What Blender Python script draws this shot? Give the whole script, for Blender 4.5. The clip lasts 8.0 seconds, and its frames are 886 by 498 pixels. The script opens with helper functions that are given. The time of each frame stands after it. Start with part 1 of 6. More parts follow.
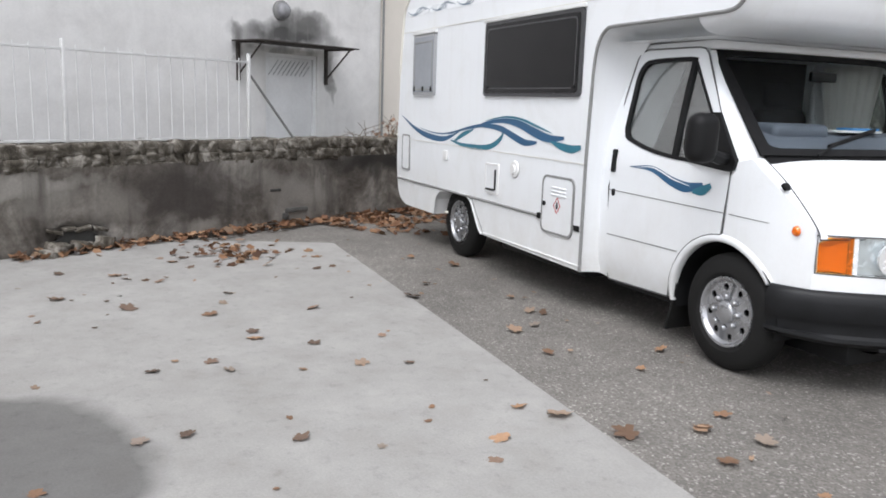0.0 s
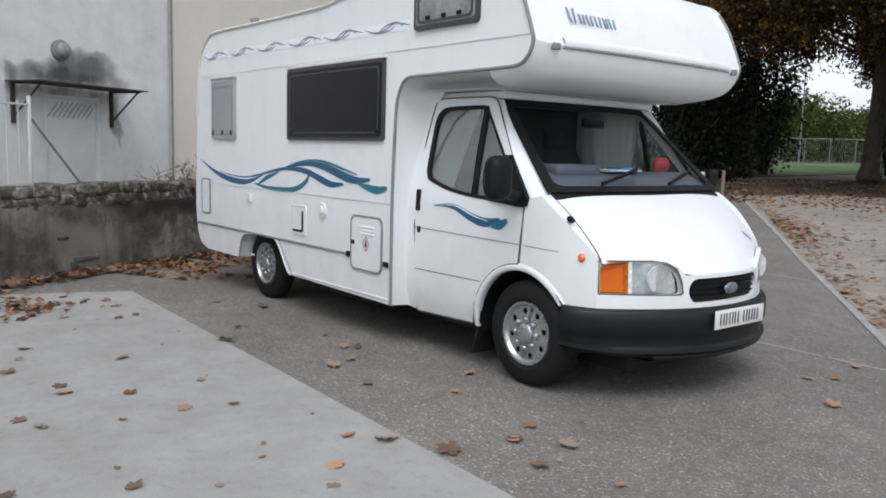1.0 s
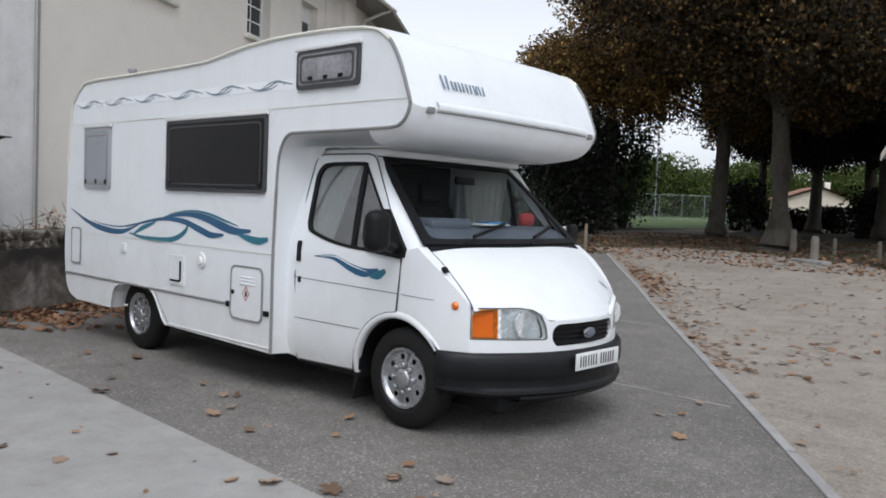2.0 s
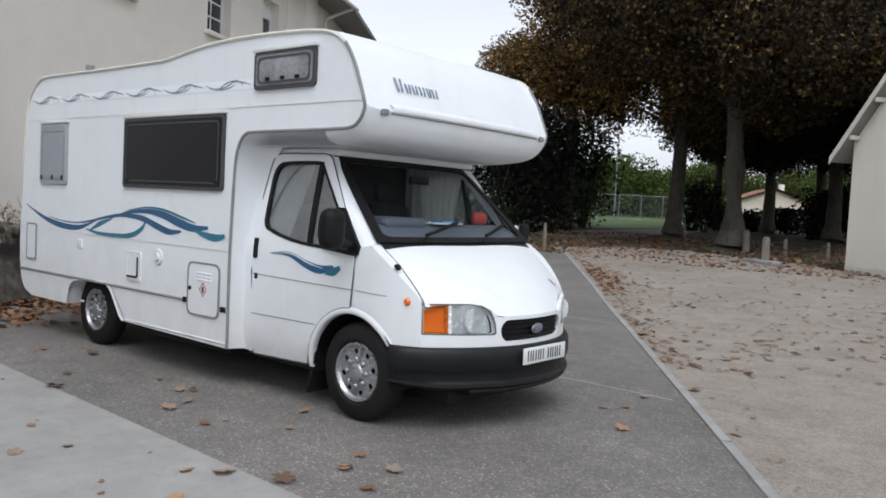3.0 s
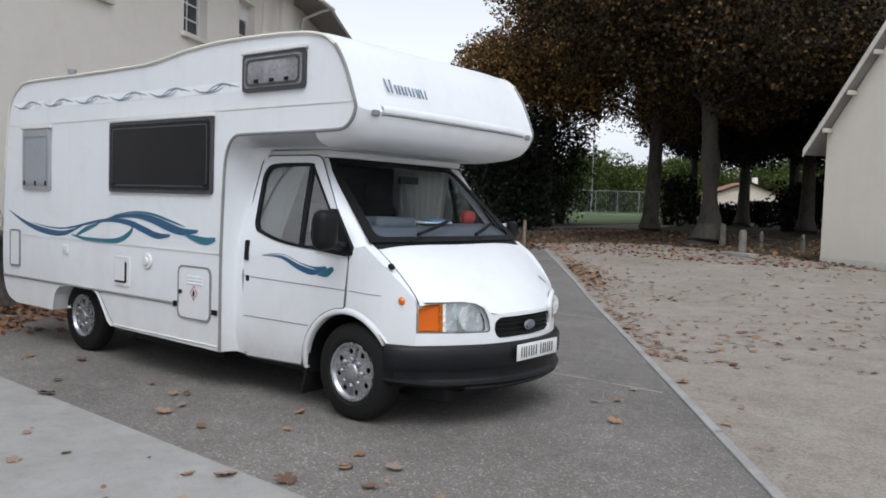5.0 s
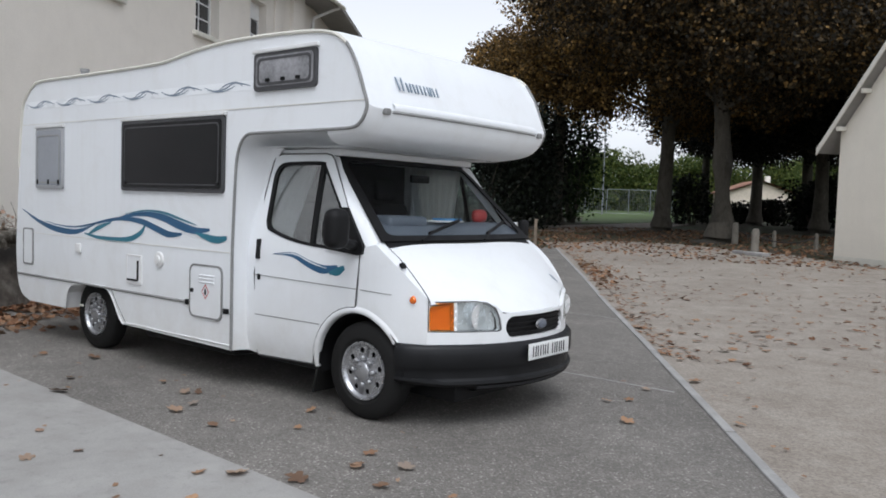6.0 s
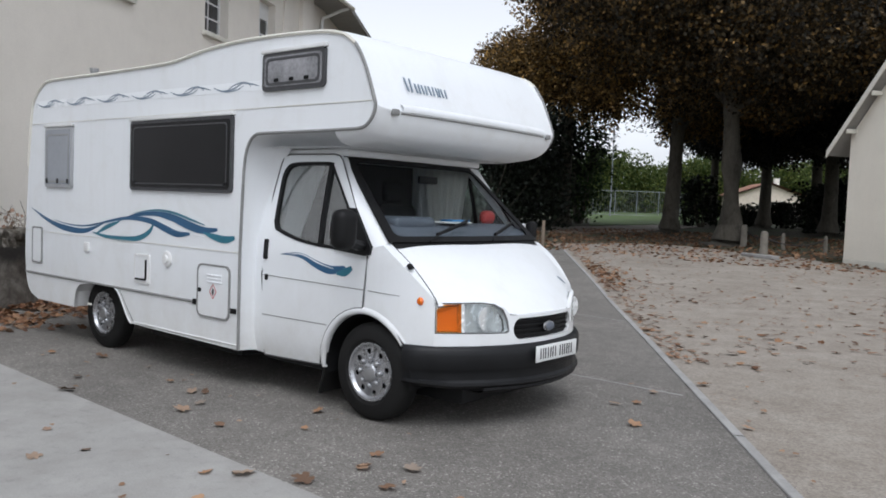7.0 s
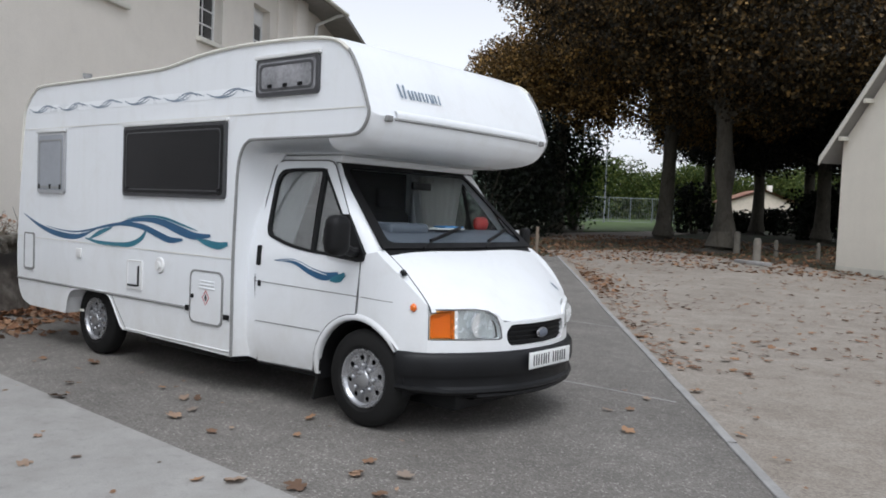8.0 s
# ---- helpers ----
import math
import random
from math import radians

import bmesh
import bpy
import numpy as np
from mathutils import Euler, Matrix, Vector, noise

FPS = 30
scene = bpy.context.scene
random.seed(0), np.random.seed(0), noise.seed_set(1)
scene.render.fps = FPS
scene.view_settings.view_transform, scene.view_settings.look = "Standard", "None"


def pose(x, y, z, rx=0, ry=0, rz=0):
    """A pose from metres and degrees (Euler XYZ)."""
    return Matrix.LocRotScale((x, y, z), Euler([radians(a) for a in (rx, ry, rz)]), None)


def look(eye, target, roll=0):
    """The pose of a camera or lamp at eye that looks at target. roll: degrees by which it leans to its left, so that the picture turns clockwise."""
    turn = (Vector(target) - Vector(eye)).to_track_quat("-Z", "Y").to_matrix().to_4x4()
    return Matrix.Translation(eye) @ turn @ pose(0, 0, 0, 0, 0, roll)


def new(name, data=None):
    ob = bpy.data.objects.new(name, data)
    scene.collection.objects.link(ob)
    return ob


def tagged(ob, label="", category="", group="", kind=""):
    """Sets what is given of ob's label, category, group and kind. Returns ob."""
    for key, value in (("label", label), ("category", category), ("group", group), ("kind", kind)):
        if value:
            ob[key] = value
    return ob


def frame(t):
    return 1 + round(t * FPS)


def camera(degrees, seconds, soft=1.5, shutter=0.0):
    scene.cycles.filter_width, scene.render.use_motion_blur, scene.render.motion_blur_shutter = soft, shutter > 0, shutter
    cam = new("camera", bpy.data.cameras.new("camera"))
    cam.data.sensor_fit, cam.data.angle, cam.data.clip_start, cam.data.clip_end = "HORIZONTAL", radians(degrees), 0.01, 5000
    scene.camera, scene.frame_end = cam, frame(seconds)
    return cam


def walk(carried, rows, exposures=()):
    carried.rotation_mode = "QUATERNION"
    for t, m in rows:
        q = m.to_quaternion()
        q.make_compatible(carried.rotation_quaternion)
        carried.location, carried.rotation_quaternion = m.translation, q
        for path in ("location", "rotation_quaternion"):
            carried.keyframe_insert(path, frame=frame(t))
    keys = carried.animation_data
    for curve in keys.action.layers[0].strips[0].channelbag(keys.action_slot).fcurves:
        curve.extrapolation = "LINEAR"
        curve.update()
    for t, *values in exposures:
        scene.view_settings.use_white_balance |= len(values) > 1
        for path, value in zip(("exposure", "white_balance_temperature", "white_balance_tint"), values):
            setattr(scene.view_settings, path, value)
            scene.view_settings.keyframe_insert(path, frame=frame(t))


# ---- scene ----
cam = camera(57.5, 8.0, 1.78)

PATH = [
    (0, (3.346, -3.084, 1.419), (1.549, -2.28, 1.064), 1.9),
    (0.5, (3.416, -3.165, 1.431), (1.718, -2.147, 1.148), 1.9),
    (1, (3.478, -3.337, 1.433), (1.934, -2.089, 1.192), 1.6),
    (1.5, (3.562, -3.486, 1.441), (2.152, -2.078, 1.267), 2.4),
    (2, (3.659, -3.554, 1.455), (2.318, -2.074, 1.349), 2.4),
    (2.2, (3.731, -3.545, 1.435), (2.401, -2.057, 1.311), 2.4),
    (3.3, (3.823, -3.684, 1.47), (2.568, -2.131, 1.368), 2.9),
    (3.5, (3.825, -3.706, 1.466), (2.573, -2.15, 1.356), 2.8),
    (4, (3.791, -3.722, 1.465), (2.548, -2.159, 1.355), 2.2),
    (4.5, (3.775, -3.736, 1.465), (2.552, -2.157, 1.358), 1.9),
    (6, (3.756, -3.725, 1.464), (2.508, -2.166, 1.353), 1.9),
    (6.5, (3.748, -3.718, 1.467), (2.492, -2.166, 1.353), 2.0),
    (7, (3.746, -3.716, 1.467), (2.484, -2.169, 1.357), 2.2),
    (7.5, (3.756, -3.717, 1.468), (2.504, -2.16, 1.366), 2.3),
    (8, (3.749, -3.712, 1.468), (2.497, -2.155, 1.374), 2.3),
]
walk(cam, [(t, look(eye, aim, lean)) for t, eye, aim, lean in PATH], [(0, 0.36, 6230, 12), (0.5, 0.13, 6180, 12), (1, -0.04, 6080, 11), (1.5, -0.12, 6060, 11), (2, -0.15, 6040, 11), (8, -0.14, 6040, 11)])

# ---- light ----
world = bpy.data.worlds.new("overcast_sky")
scene.world = world
world.use_nodes = True
wn = world.node_tree.nodes
wl = world.node_tree.links
sky = wn.new("ShaderNodeTexSky")
sky.sky_type = "NISHITA"
sky.sun_disc = False
sky.sun_elevation = radians(57)
sky.sun_rotation = radians(136)
sky.air_density = 1.0
sky.dust_density = 2.0
pale = wn.new("ShaderNodeHueSaturation")
pale.inputs["Saturation"].default_value = 0.07
pale.inputs["Value"].default_value = 1.45
wl.new(sky.outputs[0], pale.inputs["Color"])
wl.new(pale.outputs[0], wn["Background"].inputs["Color"])
wn["Background"].inputs["Strength"].default_value = 0.15

sun_data = bpy.data.lights.new("sun", "SUN")
sun_data.energy = 1.32
sun_data.angle = radians(40)
sun_data.color = (1.0, 0.985, 0.96)
sun = new("sun", sun_data)
sun.matrix_world = look((5.0, -5.2, 11), (0, 0, 0))


# ---- material kit ----
def nodes_of(name):
    m = bpy.data.materials.new(name)
    m.use_nodes = True
    t = m.node_tree
    return m, t.nodes, t.links, t.nodes["Principled BSDF"]


def place_of(n, l, scale=(1, 1, 1), world_space=True):
    if world_space:
        g = n.new("ShaderNodeNewGeometry").outputs["Position"]
    else:
        g = n.new("ShaderNodeTexCoord").outputs["Object"]
    mp = n.new("ShaderNodeMapping")
    mp.inputs["Scale"].default_value = scale
    l.new(g, mp.inputs["Vector"])
    return mp.outputs[0]


def noise_of(n, l, vec, scale, detail=5, rough=0.6, distort=0.0):
    t = n.new("ShaderNodeTexNoise")
    t.inputs["Scale"].default_value = scale
    t.inputs["Detail"].default_value = detail
    t.inputs["Roughness"].default_value = rough
    t.inputs["Distortion"].default_value = distort
    l.new(vec, t.inputs["Vector"])
    return t.outputs[0]


def ramp_of(n, l, fac, stops):
    r = n.new("ShaderNodeValToRGB")
    el = r.color_ramp.elements
    while len(el) < len(stops):
        el.new(0.5)
    for e, (p, c) in zip(el, stops):
        e.position = p
        e.color = (*c, 1) if len(c) == 3 else c
    l.new(fac, r.inputs[0])
    return r.outputs[0]


def grey(v):
    return (v, v, v)


def mix_of(n, l, fac, a, b, mode="MIX"):
    m = n.new("ShaderNodeMix")
    m.data_type = "RGBA"
    m.blend_type = mode
    for sock, val in ((m.inputs[0], fac), (m.inputs[6], a), (m.inputs[7], b)):
        if isinstance(val, (int, float)):
            sock.default_value = val
        elif isinstance(val, tuple):
            sock.default_value = (*val, 1)
        else:
            l.new(val, sock)
    return m.outputs[2]


def bump_of(n, l, b, height, strength, dist):
    k = n.new("ShaderNodeBump")
    k.inputs["Strength"].default_value = strength
    k.inputs["Distance"].default_value = dist
    l.new(height, k.inputs["Height"])
    l.new(k.outputs[0], b.inputs["Normal"])


def simple(name, colour, rough=0.5, metal=0.0, vary=0.12, scale=6.0, bump=0.0, coat=0.0, spec=0.5, random_hue=None):
    """A plain surface with two scales of variation and optional per-piece tint."""
    m, n, l, b = nodes_of(name)
    v = place_of(n, l, world_space=False)
    big = noise_of(n, l, v, scale, 4)
    fine = noise_of(n, l, v, scale * 14, 3)
    lo = tuple(c * (1 - vary) for c in colour)
    hi = tuple(min(1, c * (1 + vary)) for c in colour)
    c = mix_of(n, l, 0.3, ramp_of(n, l, big, [(0.3, lo), (0.7, hi)]), ramp_of(n, l, fine, [(0.3, lo), (0.7, hi)]))
    if random_hue:
        info = n.new("ShaderNodeObjectInfo") if random_hue == "object" else n.new("ShaderNodeNewGeometry")
        out = info.outputs["Random"] if random_hue == "object" else info.outputs["Random Per Island"]
        c = mix_of(n, l, 1.0, c, ramp_of(n, l, out, [(0, grey(0.55)), (1, grey(1.25))]), "MULTIPLY")
    l.new(c, b.inputs["Base Color"])
    r = ramp_of(n, l, big, [(0.3, grey(max(0, rough - 0.08))), (0.7, grey(min(1, rough + 0.08)))])
    l.new(r, b.inputs["Roughness"])
    b.inputs["Metallic"].default_value = metal
    b.inputs["Coat Weight"].default_value = coat
    b.inputs["Specular IOR Level"].default_value = spec
    if bump:
        bump_of(n, l, b, fine, bump, 0.01)
    return m


def glass(name, tint, rough=0.02, base=0.02, rim=0.5):
    m, n, l, b = nodes_of(name)
    n.remove(b)
    tr = n.new("ShaderNodeBsdfTransparent")
    tr.inputs[0].default_value = (*tint, 1)
    gl = n.new("ShaderNodeBsdfGlossy")
    gl.inputs["Roughness"].default_value = rough
    lw = n.new("ShaderNodeLayerWeight")
    pw = n.new("ShaderNodeMath")
    pw.operation = "POWER"
    pw.inputs[1].default_value = 4.0
    l.new(lw.outputs["Facing"], pw.inputs[0])
    fr = n.new("ShaderNodeMath")
    fr.operation = "MULTIPLY_ADD"
    fr.inputs[1].default_value = rim
    fr.inputs[2].default_value = base
    l.new(pw.outputs[0], fr.inputs[0])
    mx = n.new("ShaderNodeMixShader")
    l.new(fr.outputs[0], mx.inputs[0])
    l.new(tr.outputs[0], mx.inputs[1])
    l.new(gl.outputs[0], mx.inputs[2])
    l.new(mx.outputs[0], n["Material Output"].inputs[0])
    return m


def concrete_material():
    m, n, l, b = nodes_of("slab_concrete")
    v = place_of(n, l)
    big = noise_of(n, l, v, 0.55, 6, 0.6, 0.4)
    mid = noise_of(n, l, v, 3.2, 6, 0.65)
    fine = noise_of(n, l, v, 90, 3)
    c = ramp_of(n, l, big, [(0.3, (0.26, 0.251, 0.235)), (0.55, (0.325, 0.317, 0.3)), (0.75, (0.365, 0.356, 0.338))])
    c = mix_of(n, l, 0.5, c, ramp_of(n, l, mid, [(0.33, (0.265, 0.252, 0.234)), (0.5, (0.318, 0.31, 0.297)), (0.67, (0.375, 0.364, 0.346))]))
    specks = noise_of(n, l, v, 14, 6, 0.75)
    c = mix_of(n, l, 0.55, c, ramp_of(n, l, specks, [(0.32, grey(0.72)), (0.45, grey(1.0)), (0.75, grey(1.06))]), "MULTIPLY")
    c = mix_of(n, l, 0.5, c, ramp_of(n, l, fine, [(0.3, grey(0.8)), (0.7, grey(1.08))]), "MULTIPLY")
    # damp patch with a wandering edge
    sep = n.new("ShaderNodeVectorMath")
    sep.operation = "DISTANCE"
    warp = n.new("ShaderNodeTexNoise")
    warp.inputs["Scale"].default_value = 1.7
    warp.inputs["Detail"].default_value = 4
    l.new(v, warp.inputs["Vector"])
    add = n.new("ShaderNodeVectorMath")
    add.operation = "MULTIPLY_ADD"
    l.new(warp.outputs[1], add.inputs[0])
    add.inputs[1].default_value = (0.55, 0.55, 0)
    l.new(v, add.inputs[2])
    l.new(add.outputs[0], sep.inputs[0])
    sep.inputs[1].default_value = (0.45, -3.55, 0.0)
    damp = ramp_of(n, l, sep.outputs["Value"], [(0.0, grey(0.42)), (0.86, grey(0.47)), (0.93, grey(0.75)), (1.0, grey(1.0))])
    c = mix_of(n, l, 1.0, c, damp, "MULTIPLY")
    l.new(c, b.inputs["Base Color"])
    b.inputs["Roughness"].default_value = 0.85
    b.inputs["Specular IOR Level"].default_value = 0.3
    h = mix_of(n, l, 0.5, mid, fine)
    bump_of(n, l, b, h, 0.25, 0.01)
    return m


def asphalt_material():
    m, n, l, b = nodes_of("worn_asphalt")
    v = place_of(n, l)
    big = noise_of(n, l, v, 0.7, 5, 0.6, 0.3)
    vor = n.new("ShaderNodeTexVoronoi")
    vor.inputs["Scale"].default_value = 95
    l.new(v, vor.inputs["Vector"])
    bw = n.new("ShaderNodeSeparateColor")
    l.new(vor.outputs["Color"], bw.inputs[0])
    chips = ramp_of(n, l, bw.outputs[0], [(0.0, (0.118, 0.11, 0.099)), (0.5, (0.16, 0.149, 0.135)), (0.85, (0.19, 0.177, 0.161)), (0.93, (0.22, 0.208, 0.19)), (1.0, (0.36, 0.343, 0.315))])
    tone = ramp_of(n, l, big, [(0.3, grey(0.85)), (0.7, grey(1.24))])
    c = mix_of(n, l, 1.0, chips, tone, "MULTIPLY")
    worn = noise_of(n, l, v, 5.5, 6, 0.7, 0.4)
    c = mix_of(n, l, 0.8, c, ramp_of(n, l, worn, [(0.35, grey(0.86)), (0.55, grey(1.0)), (0.7, grey(1.2))]), "MULTIPLY")
    l.new(c, b.inputs["Base Color"])
    b.inputs["Roughness"].default_value = 0.8
    b.inputs["Specular IOR Level"].default_value = 0.35
    bump_of(n, l, b, vor.outputs["Distance"], 0.5, 0.006)
    return m


def gravel_material():
    m, n, l, b = nodes_of("courtyard_gravel")
    v = place_of(n, l)
    big = noise_of(n, l, v, 0.25, 6, 0.65, 0.6)
    mid = noise_of(n, l, v, 2.3, 6, 0.7)
    vor = n.new("ShaderNodeTexVoronoi")
    vor.inputs["Scale"].default_value = 70
    l.new(v, vor.inputs["Vector"])
    bw = n.new("ShaderNodeSeparateColor")
    l.new(vor.outputs["Color"], bw.inputs[0])
    c = ramp_of(n, l, big, [(0.3, (0.2, 0.174, 0.146)), (0.55, (0.272, 0.242, 0.206)), (0.8, (0.335, 0.303, 0.262))])
    c = mix_of(n, l, 0.35, c, ramp_of(n, l, mid, [(0.35, (0.195, 0.166, 0.138)), (0.65, (0.385, 0.352, 0.308))]))
    c = mix_of(n, l, 0.8, c, ramp_of(n, l, bw.outputs[0], [(0, grey(0.75)), (1, grey(1.25))]), "MULTIPLY")
    l.new(c, b.inputs["Base Color"])
    b.inputs["Roughness"].default_value = 0.9
    b.inputs["Specular IOR Level"].default_value = 0.25
    bump_of(n, l, b, vor.outputs["Distance"], 0.4, 0.008)
    return m


def soil_material():
    m, n, l, b = nodes_of("soil_and_grass")
    v = place_of(n, l)
    big = noise_of(n, l, v, 0.3, 6, 0.65, 0.5)
    fine = noise_of(n, l, v, 9, 5, 0.7)
    c = ramp_of(n, l, big, [(0.35, (0.05, 0.04, 0.026)), (0.5, (0.055, 0.052, 0.027)), (0.65, (0.043, 0.065, 0.021))])
    c = mix_of(n, l, 0.7, c, ramp_of(n, l, fine, [(0.3, grey(0.6)), (0.7, grey(1.3))]), "MULTIPLY")
    l.new(c, b.inputs["Base Color"])
    b.inputs["Roughness"].default_value = 0.95
    bump_of(n, l, b, fine, 0.6, 0.05)
    return m


def old_plaster_material(name, lo, mid, hi, stain, streak=0.5, world_space=False, scale=0.9, spread=0.2, mould=None, patchy=0.25, grain=0.6):
    """Weathered lime plaster: blotches, vertical streaks, fine grain."""
    m, n, l, b = nodes_of(name)
    v = place_of(n, l, world_space=world_space)
    vs = place_of(n, l, (5.0, 5.0, 0.45), world_space=world_space)
    blot = noise_of(n, l, v, scale, 8, 0.68, 0.7)
    strk = noise_of(n, l, vs, 1.0, 6, 0.6)
    fine = noise_of(n, l, v, 38, 4, 0.7)
    c = ramp_of(n, l, blot, [(0.5 - spread, lo), (0.5, mid), (0.5 + spread, hi)])
    patch = noise_of(n, l, v, scale * 3.7, 7, 0.72)
    c = mix_of(n, l, patchy, c, ramp_of(n, l, patch, [(0.34, grey(0.62)), (0.5, grey(1.0)), (0.64, grey(1.22))]), "MULTIPLY")
    for at, size, tone in mould or ():
        c = mould_of(n, l, v, c, at, size, tone)
    c = mix_of(n, l, ramp_of(n, l, strk, [(0.5, grey(0.0)), (0.75, grey(streak))]), c, stain)
    c = mix_of(n, l, grain, c, ramp_of(n, l, fine, [(0.3, grey(0.82)), (0.7, grey(1.12))]), "MULTIPLY")
    l.new(c, b.inputs["Base Color"])
    b.inputs["Roughness"].default_value = 0.92
    b.inputs["Specular IOR Level"].default_value = 0.2
    h = mix_of(n, l, 0.4, blot, fine)
    bump_of(n, l, b, h, 0.15 + 0.55 * grain, 0.015)
    return m


def mould_of(n, l, v, c, at, size, tone):
    """A soft-edged mould or damp stain at a place on the wall."""
    warp = n.new("ShaderNodeTexNoise")
    warp.inputs["Scale"].default_value = 3.0
    warp.inputs["Detail"].default_value = 6
    l.new(v, warp.inputs["Vector"])
    off = n.new("ShaderNodeVectorMath")
    off.operation = "MULTIPLY_ADD"
    l.new(warp.outputs[1], off.inputs[0])
    off.inputs[1].default_value = (0.5, 0.0, 0.5)
    l.new(v, off.inputs[2])
    mp = n.new("ShaderNodeMapping")
    mp.vector_type = "TEXTURE"
    mp.inputs["Location"].default_value = (at[0] + 0.25, 0, at[1] + 0.25)
    mp.inputs["Scale"].default_value = (size[0], 1000, size[1])
    l.new(off.outputs[0], mp.inputs["Vector"])
    ln = n.new("ShaderNodeVectorMath")
    ln.operation = "LENGTH"
    l.new(mp.outputs[0], ln.inputs[0])
    return mix_of(n, l, ramp_of(n, l, ln.outputs["Value"], [(0.3, grey(0.92)), (0.72, grey(0.5)), (1.0, grey(0.0))]), c, tone)


def van_paint_material():
    m, n, l, b = nodes_of("white_van_paint")
    v = place_of(n, l, world_space=False)
    big = noise_of(n, l, v, 0.8, 2, 0.5)
    fine = noise_of(n, l, v, 60, 2, 0.5)
    c = ramp_of(n, l, big, [(0.2, (0.762, 0.783, 0.803)), (0.8, (0.79, 0.806, 0.818))])
    c = mix_of(n, l, 0.25, c, ramp_of(n, l, fine, [(0.3, grey(0.95)), (0.7, grey(1.0))]), "MULTIPLY")
    # road dirt thrown up along the lower panels
    z = n.new("ShaderNodeSeparateXYZ")
    l.new(v, z.inputs[0])
    low = ramp_of(n, l, z.outputs["Z"], [(0.25, grey(0.48)), (0.9, grey(0.0))])
    dirt = mix_of(n, l, 1.0, low, ramp_of(n, l, noise_of(n, l, v, 5, 5, 0.7), [(0.3, grey(0.3)), (0.75, grey(1.0))]), "MULTIPLY")
    c = mix_of(n, l, dirt, c, (0.42, 0.38, 0.31))
    smear = noise_of(n, l, v, 1.9, 6, 0.7, 0.8)
    c = mix_of(n, l, ramp_of(n, l, smear, [(0.52, grey(0.0)), (0.72, grey(0.16))]), c, (0.5, 0.47, 0.4))
    runs = noise_of(n, l, place_of(n, l, (9.0, 9.0, 0.7), world_space=False), 1.0, 5, 0.65)
    c = mix_of(n, l, ramp_of(n, l, runs, [(0.5, grey(0.0)), (0.8, grey(0.13))]), c, (0.55, 0.53, 0.47))
    l.new(c, b.inputs["Base Color"])
    b.inputs["Roughness"].default_value = 0.3
    return m


def leaf_material(name, stops, translucent=0.25, source="island", clump=0.35):
    m, n, l, b = nodes_of(name)
    if source == "island":
        r = n.new("ShaderNodeNewGeometry").outputs["Random Per Island"]
    else:
        r = n.new("ShaderNodeObjectInfo").outputs["Random"]
    v = place_of(n, l)
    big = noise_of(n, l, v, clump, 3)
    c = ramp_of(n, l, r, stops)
    # plane crowns: the wide clump range paints lit outer leaves and dark hollows
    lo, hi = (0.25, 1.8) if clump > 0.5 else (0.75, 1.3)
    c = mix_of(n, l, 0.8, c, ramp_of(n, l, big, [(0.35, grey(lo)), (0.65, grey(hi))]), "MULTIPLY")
    l.new(c, b.inputs["Base Color"])
    b.inputs["Roughness"].default_value = 0.65
    b.inputs["Specular IOR Level"].default_value = 0.25
    if translucent:
        tr = n.new("ShaderNodeBsdfTranslucent")
        l.new(c, tr.inputs[0])
        mx = n.new("ShaderNodeMixShader")
        mx.inputs[0].default_value = translucent
        l.new(b.outputs[0], mx.inputs[1])
        l.new(tr.outputs[0], mx.inputs[2])
        l.new(mx.outputs[0], n["Material Output"].inputs[0])
    return m


def bark_material():
    m, n, l, b = nodes_of("plane_bark")
    v = place_of(n, l, (1, 1, 0.45))
    big = noise_of(n, l, v, 3.5, 5, 0.6, 0.5)
    fine = noise_of(n, l, v, 22, 5, 0.7)
    c = ramp_of(n, l, big, [(0.35, (0.05, 0.043, 0.033)), (0.5, (0.09, 0.08, 0.063)), (0.62, (0.07, 0.063, 0.05)), (0.75, (0.16, 0.145, 0.115))])
    c = mix_of(n, l, 0.6, c, ramp_of(n, l, fine, [(0.3, grey(0.65)), (0.7, grey(1.2))]), "MULTIPLY")
    l.new(c, b.inputs["Base Color"])
    b.inputs["Roughness"].default_value = 0.9
    bump_of(n, l, b, fine, 0.7, 0.03)
    return m


def tile_material():
    m, n, l, b = nodes_of("clay_roof_tile")
    v = place_of(n, l)
    big = noise_of(n, l, v, 1.2, 5, 0.7)
    c = ramp_of(n, l, big, [(0.3, (0.2, 0.09, 0.06)), (0.5, (0.3, 0.15, 0.1)), (0.7, (0.36, 0.22, 0.16))])
    l.new(c, b.inputs["Base Color"])
    b.inputs["Roughness"].default_value = 0.9
    return m


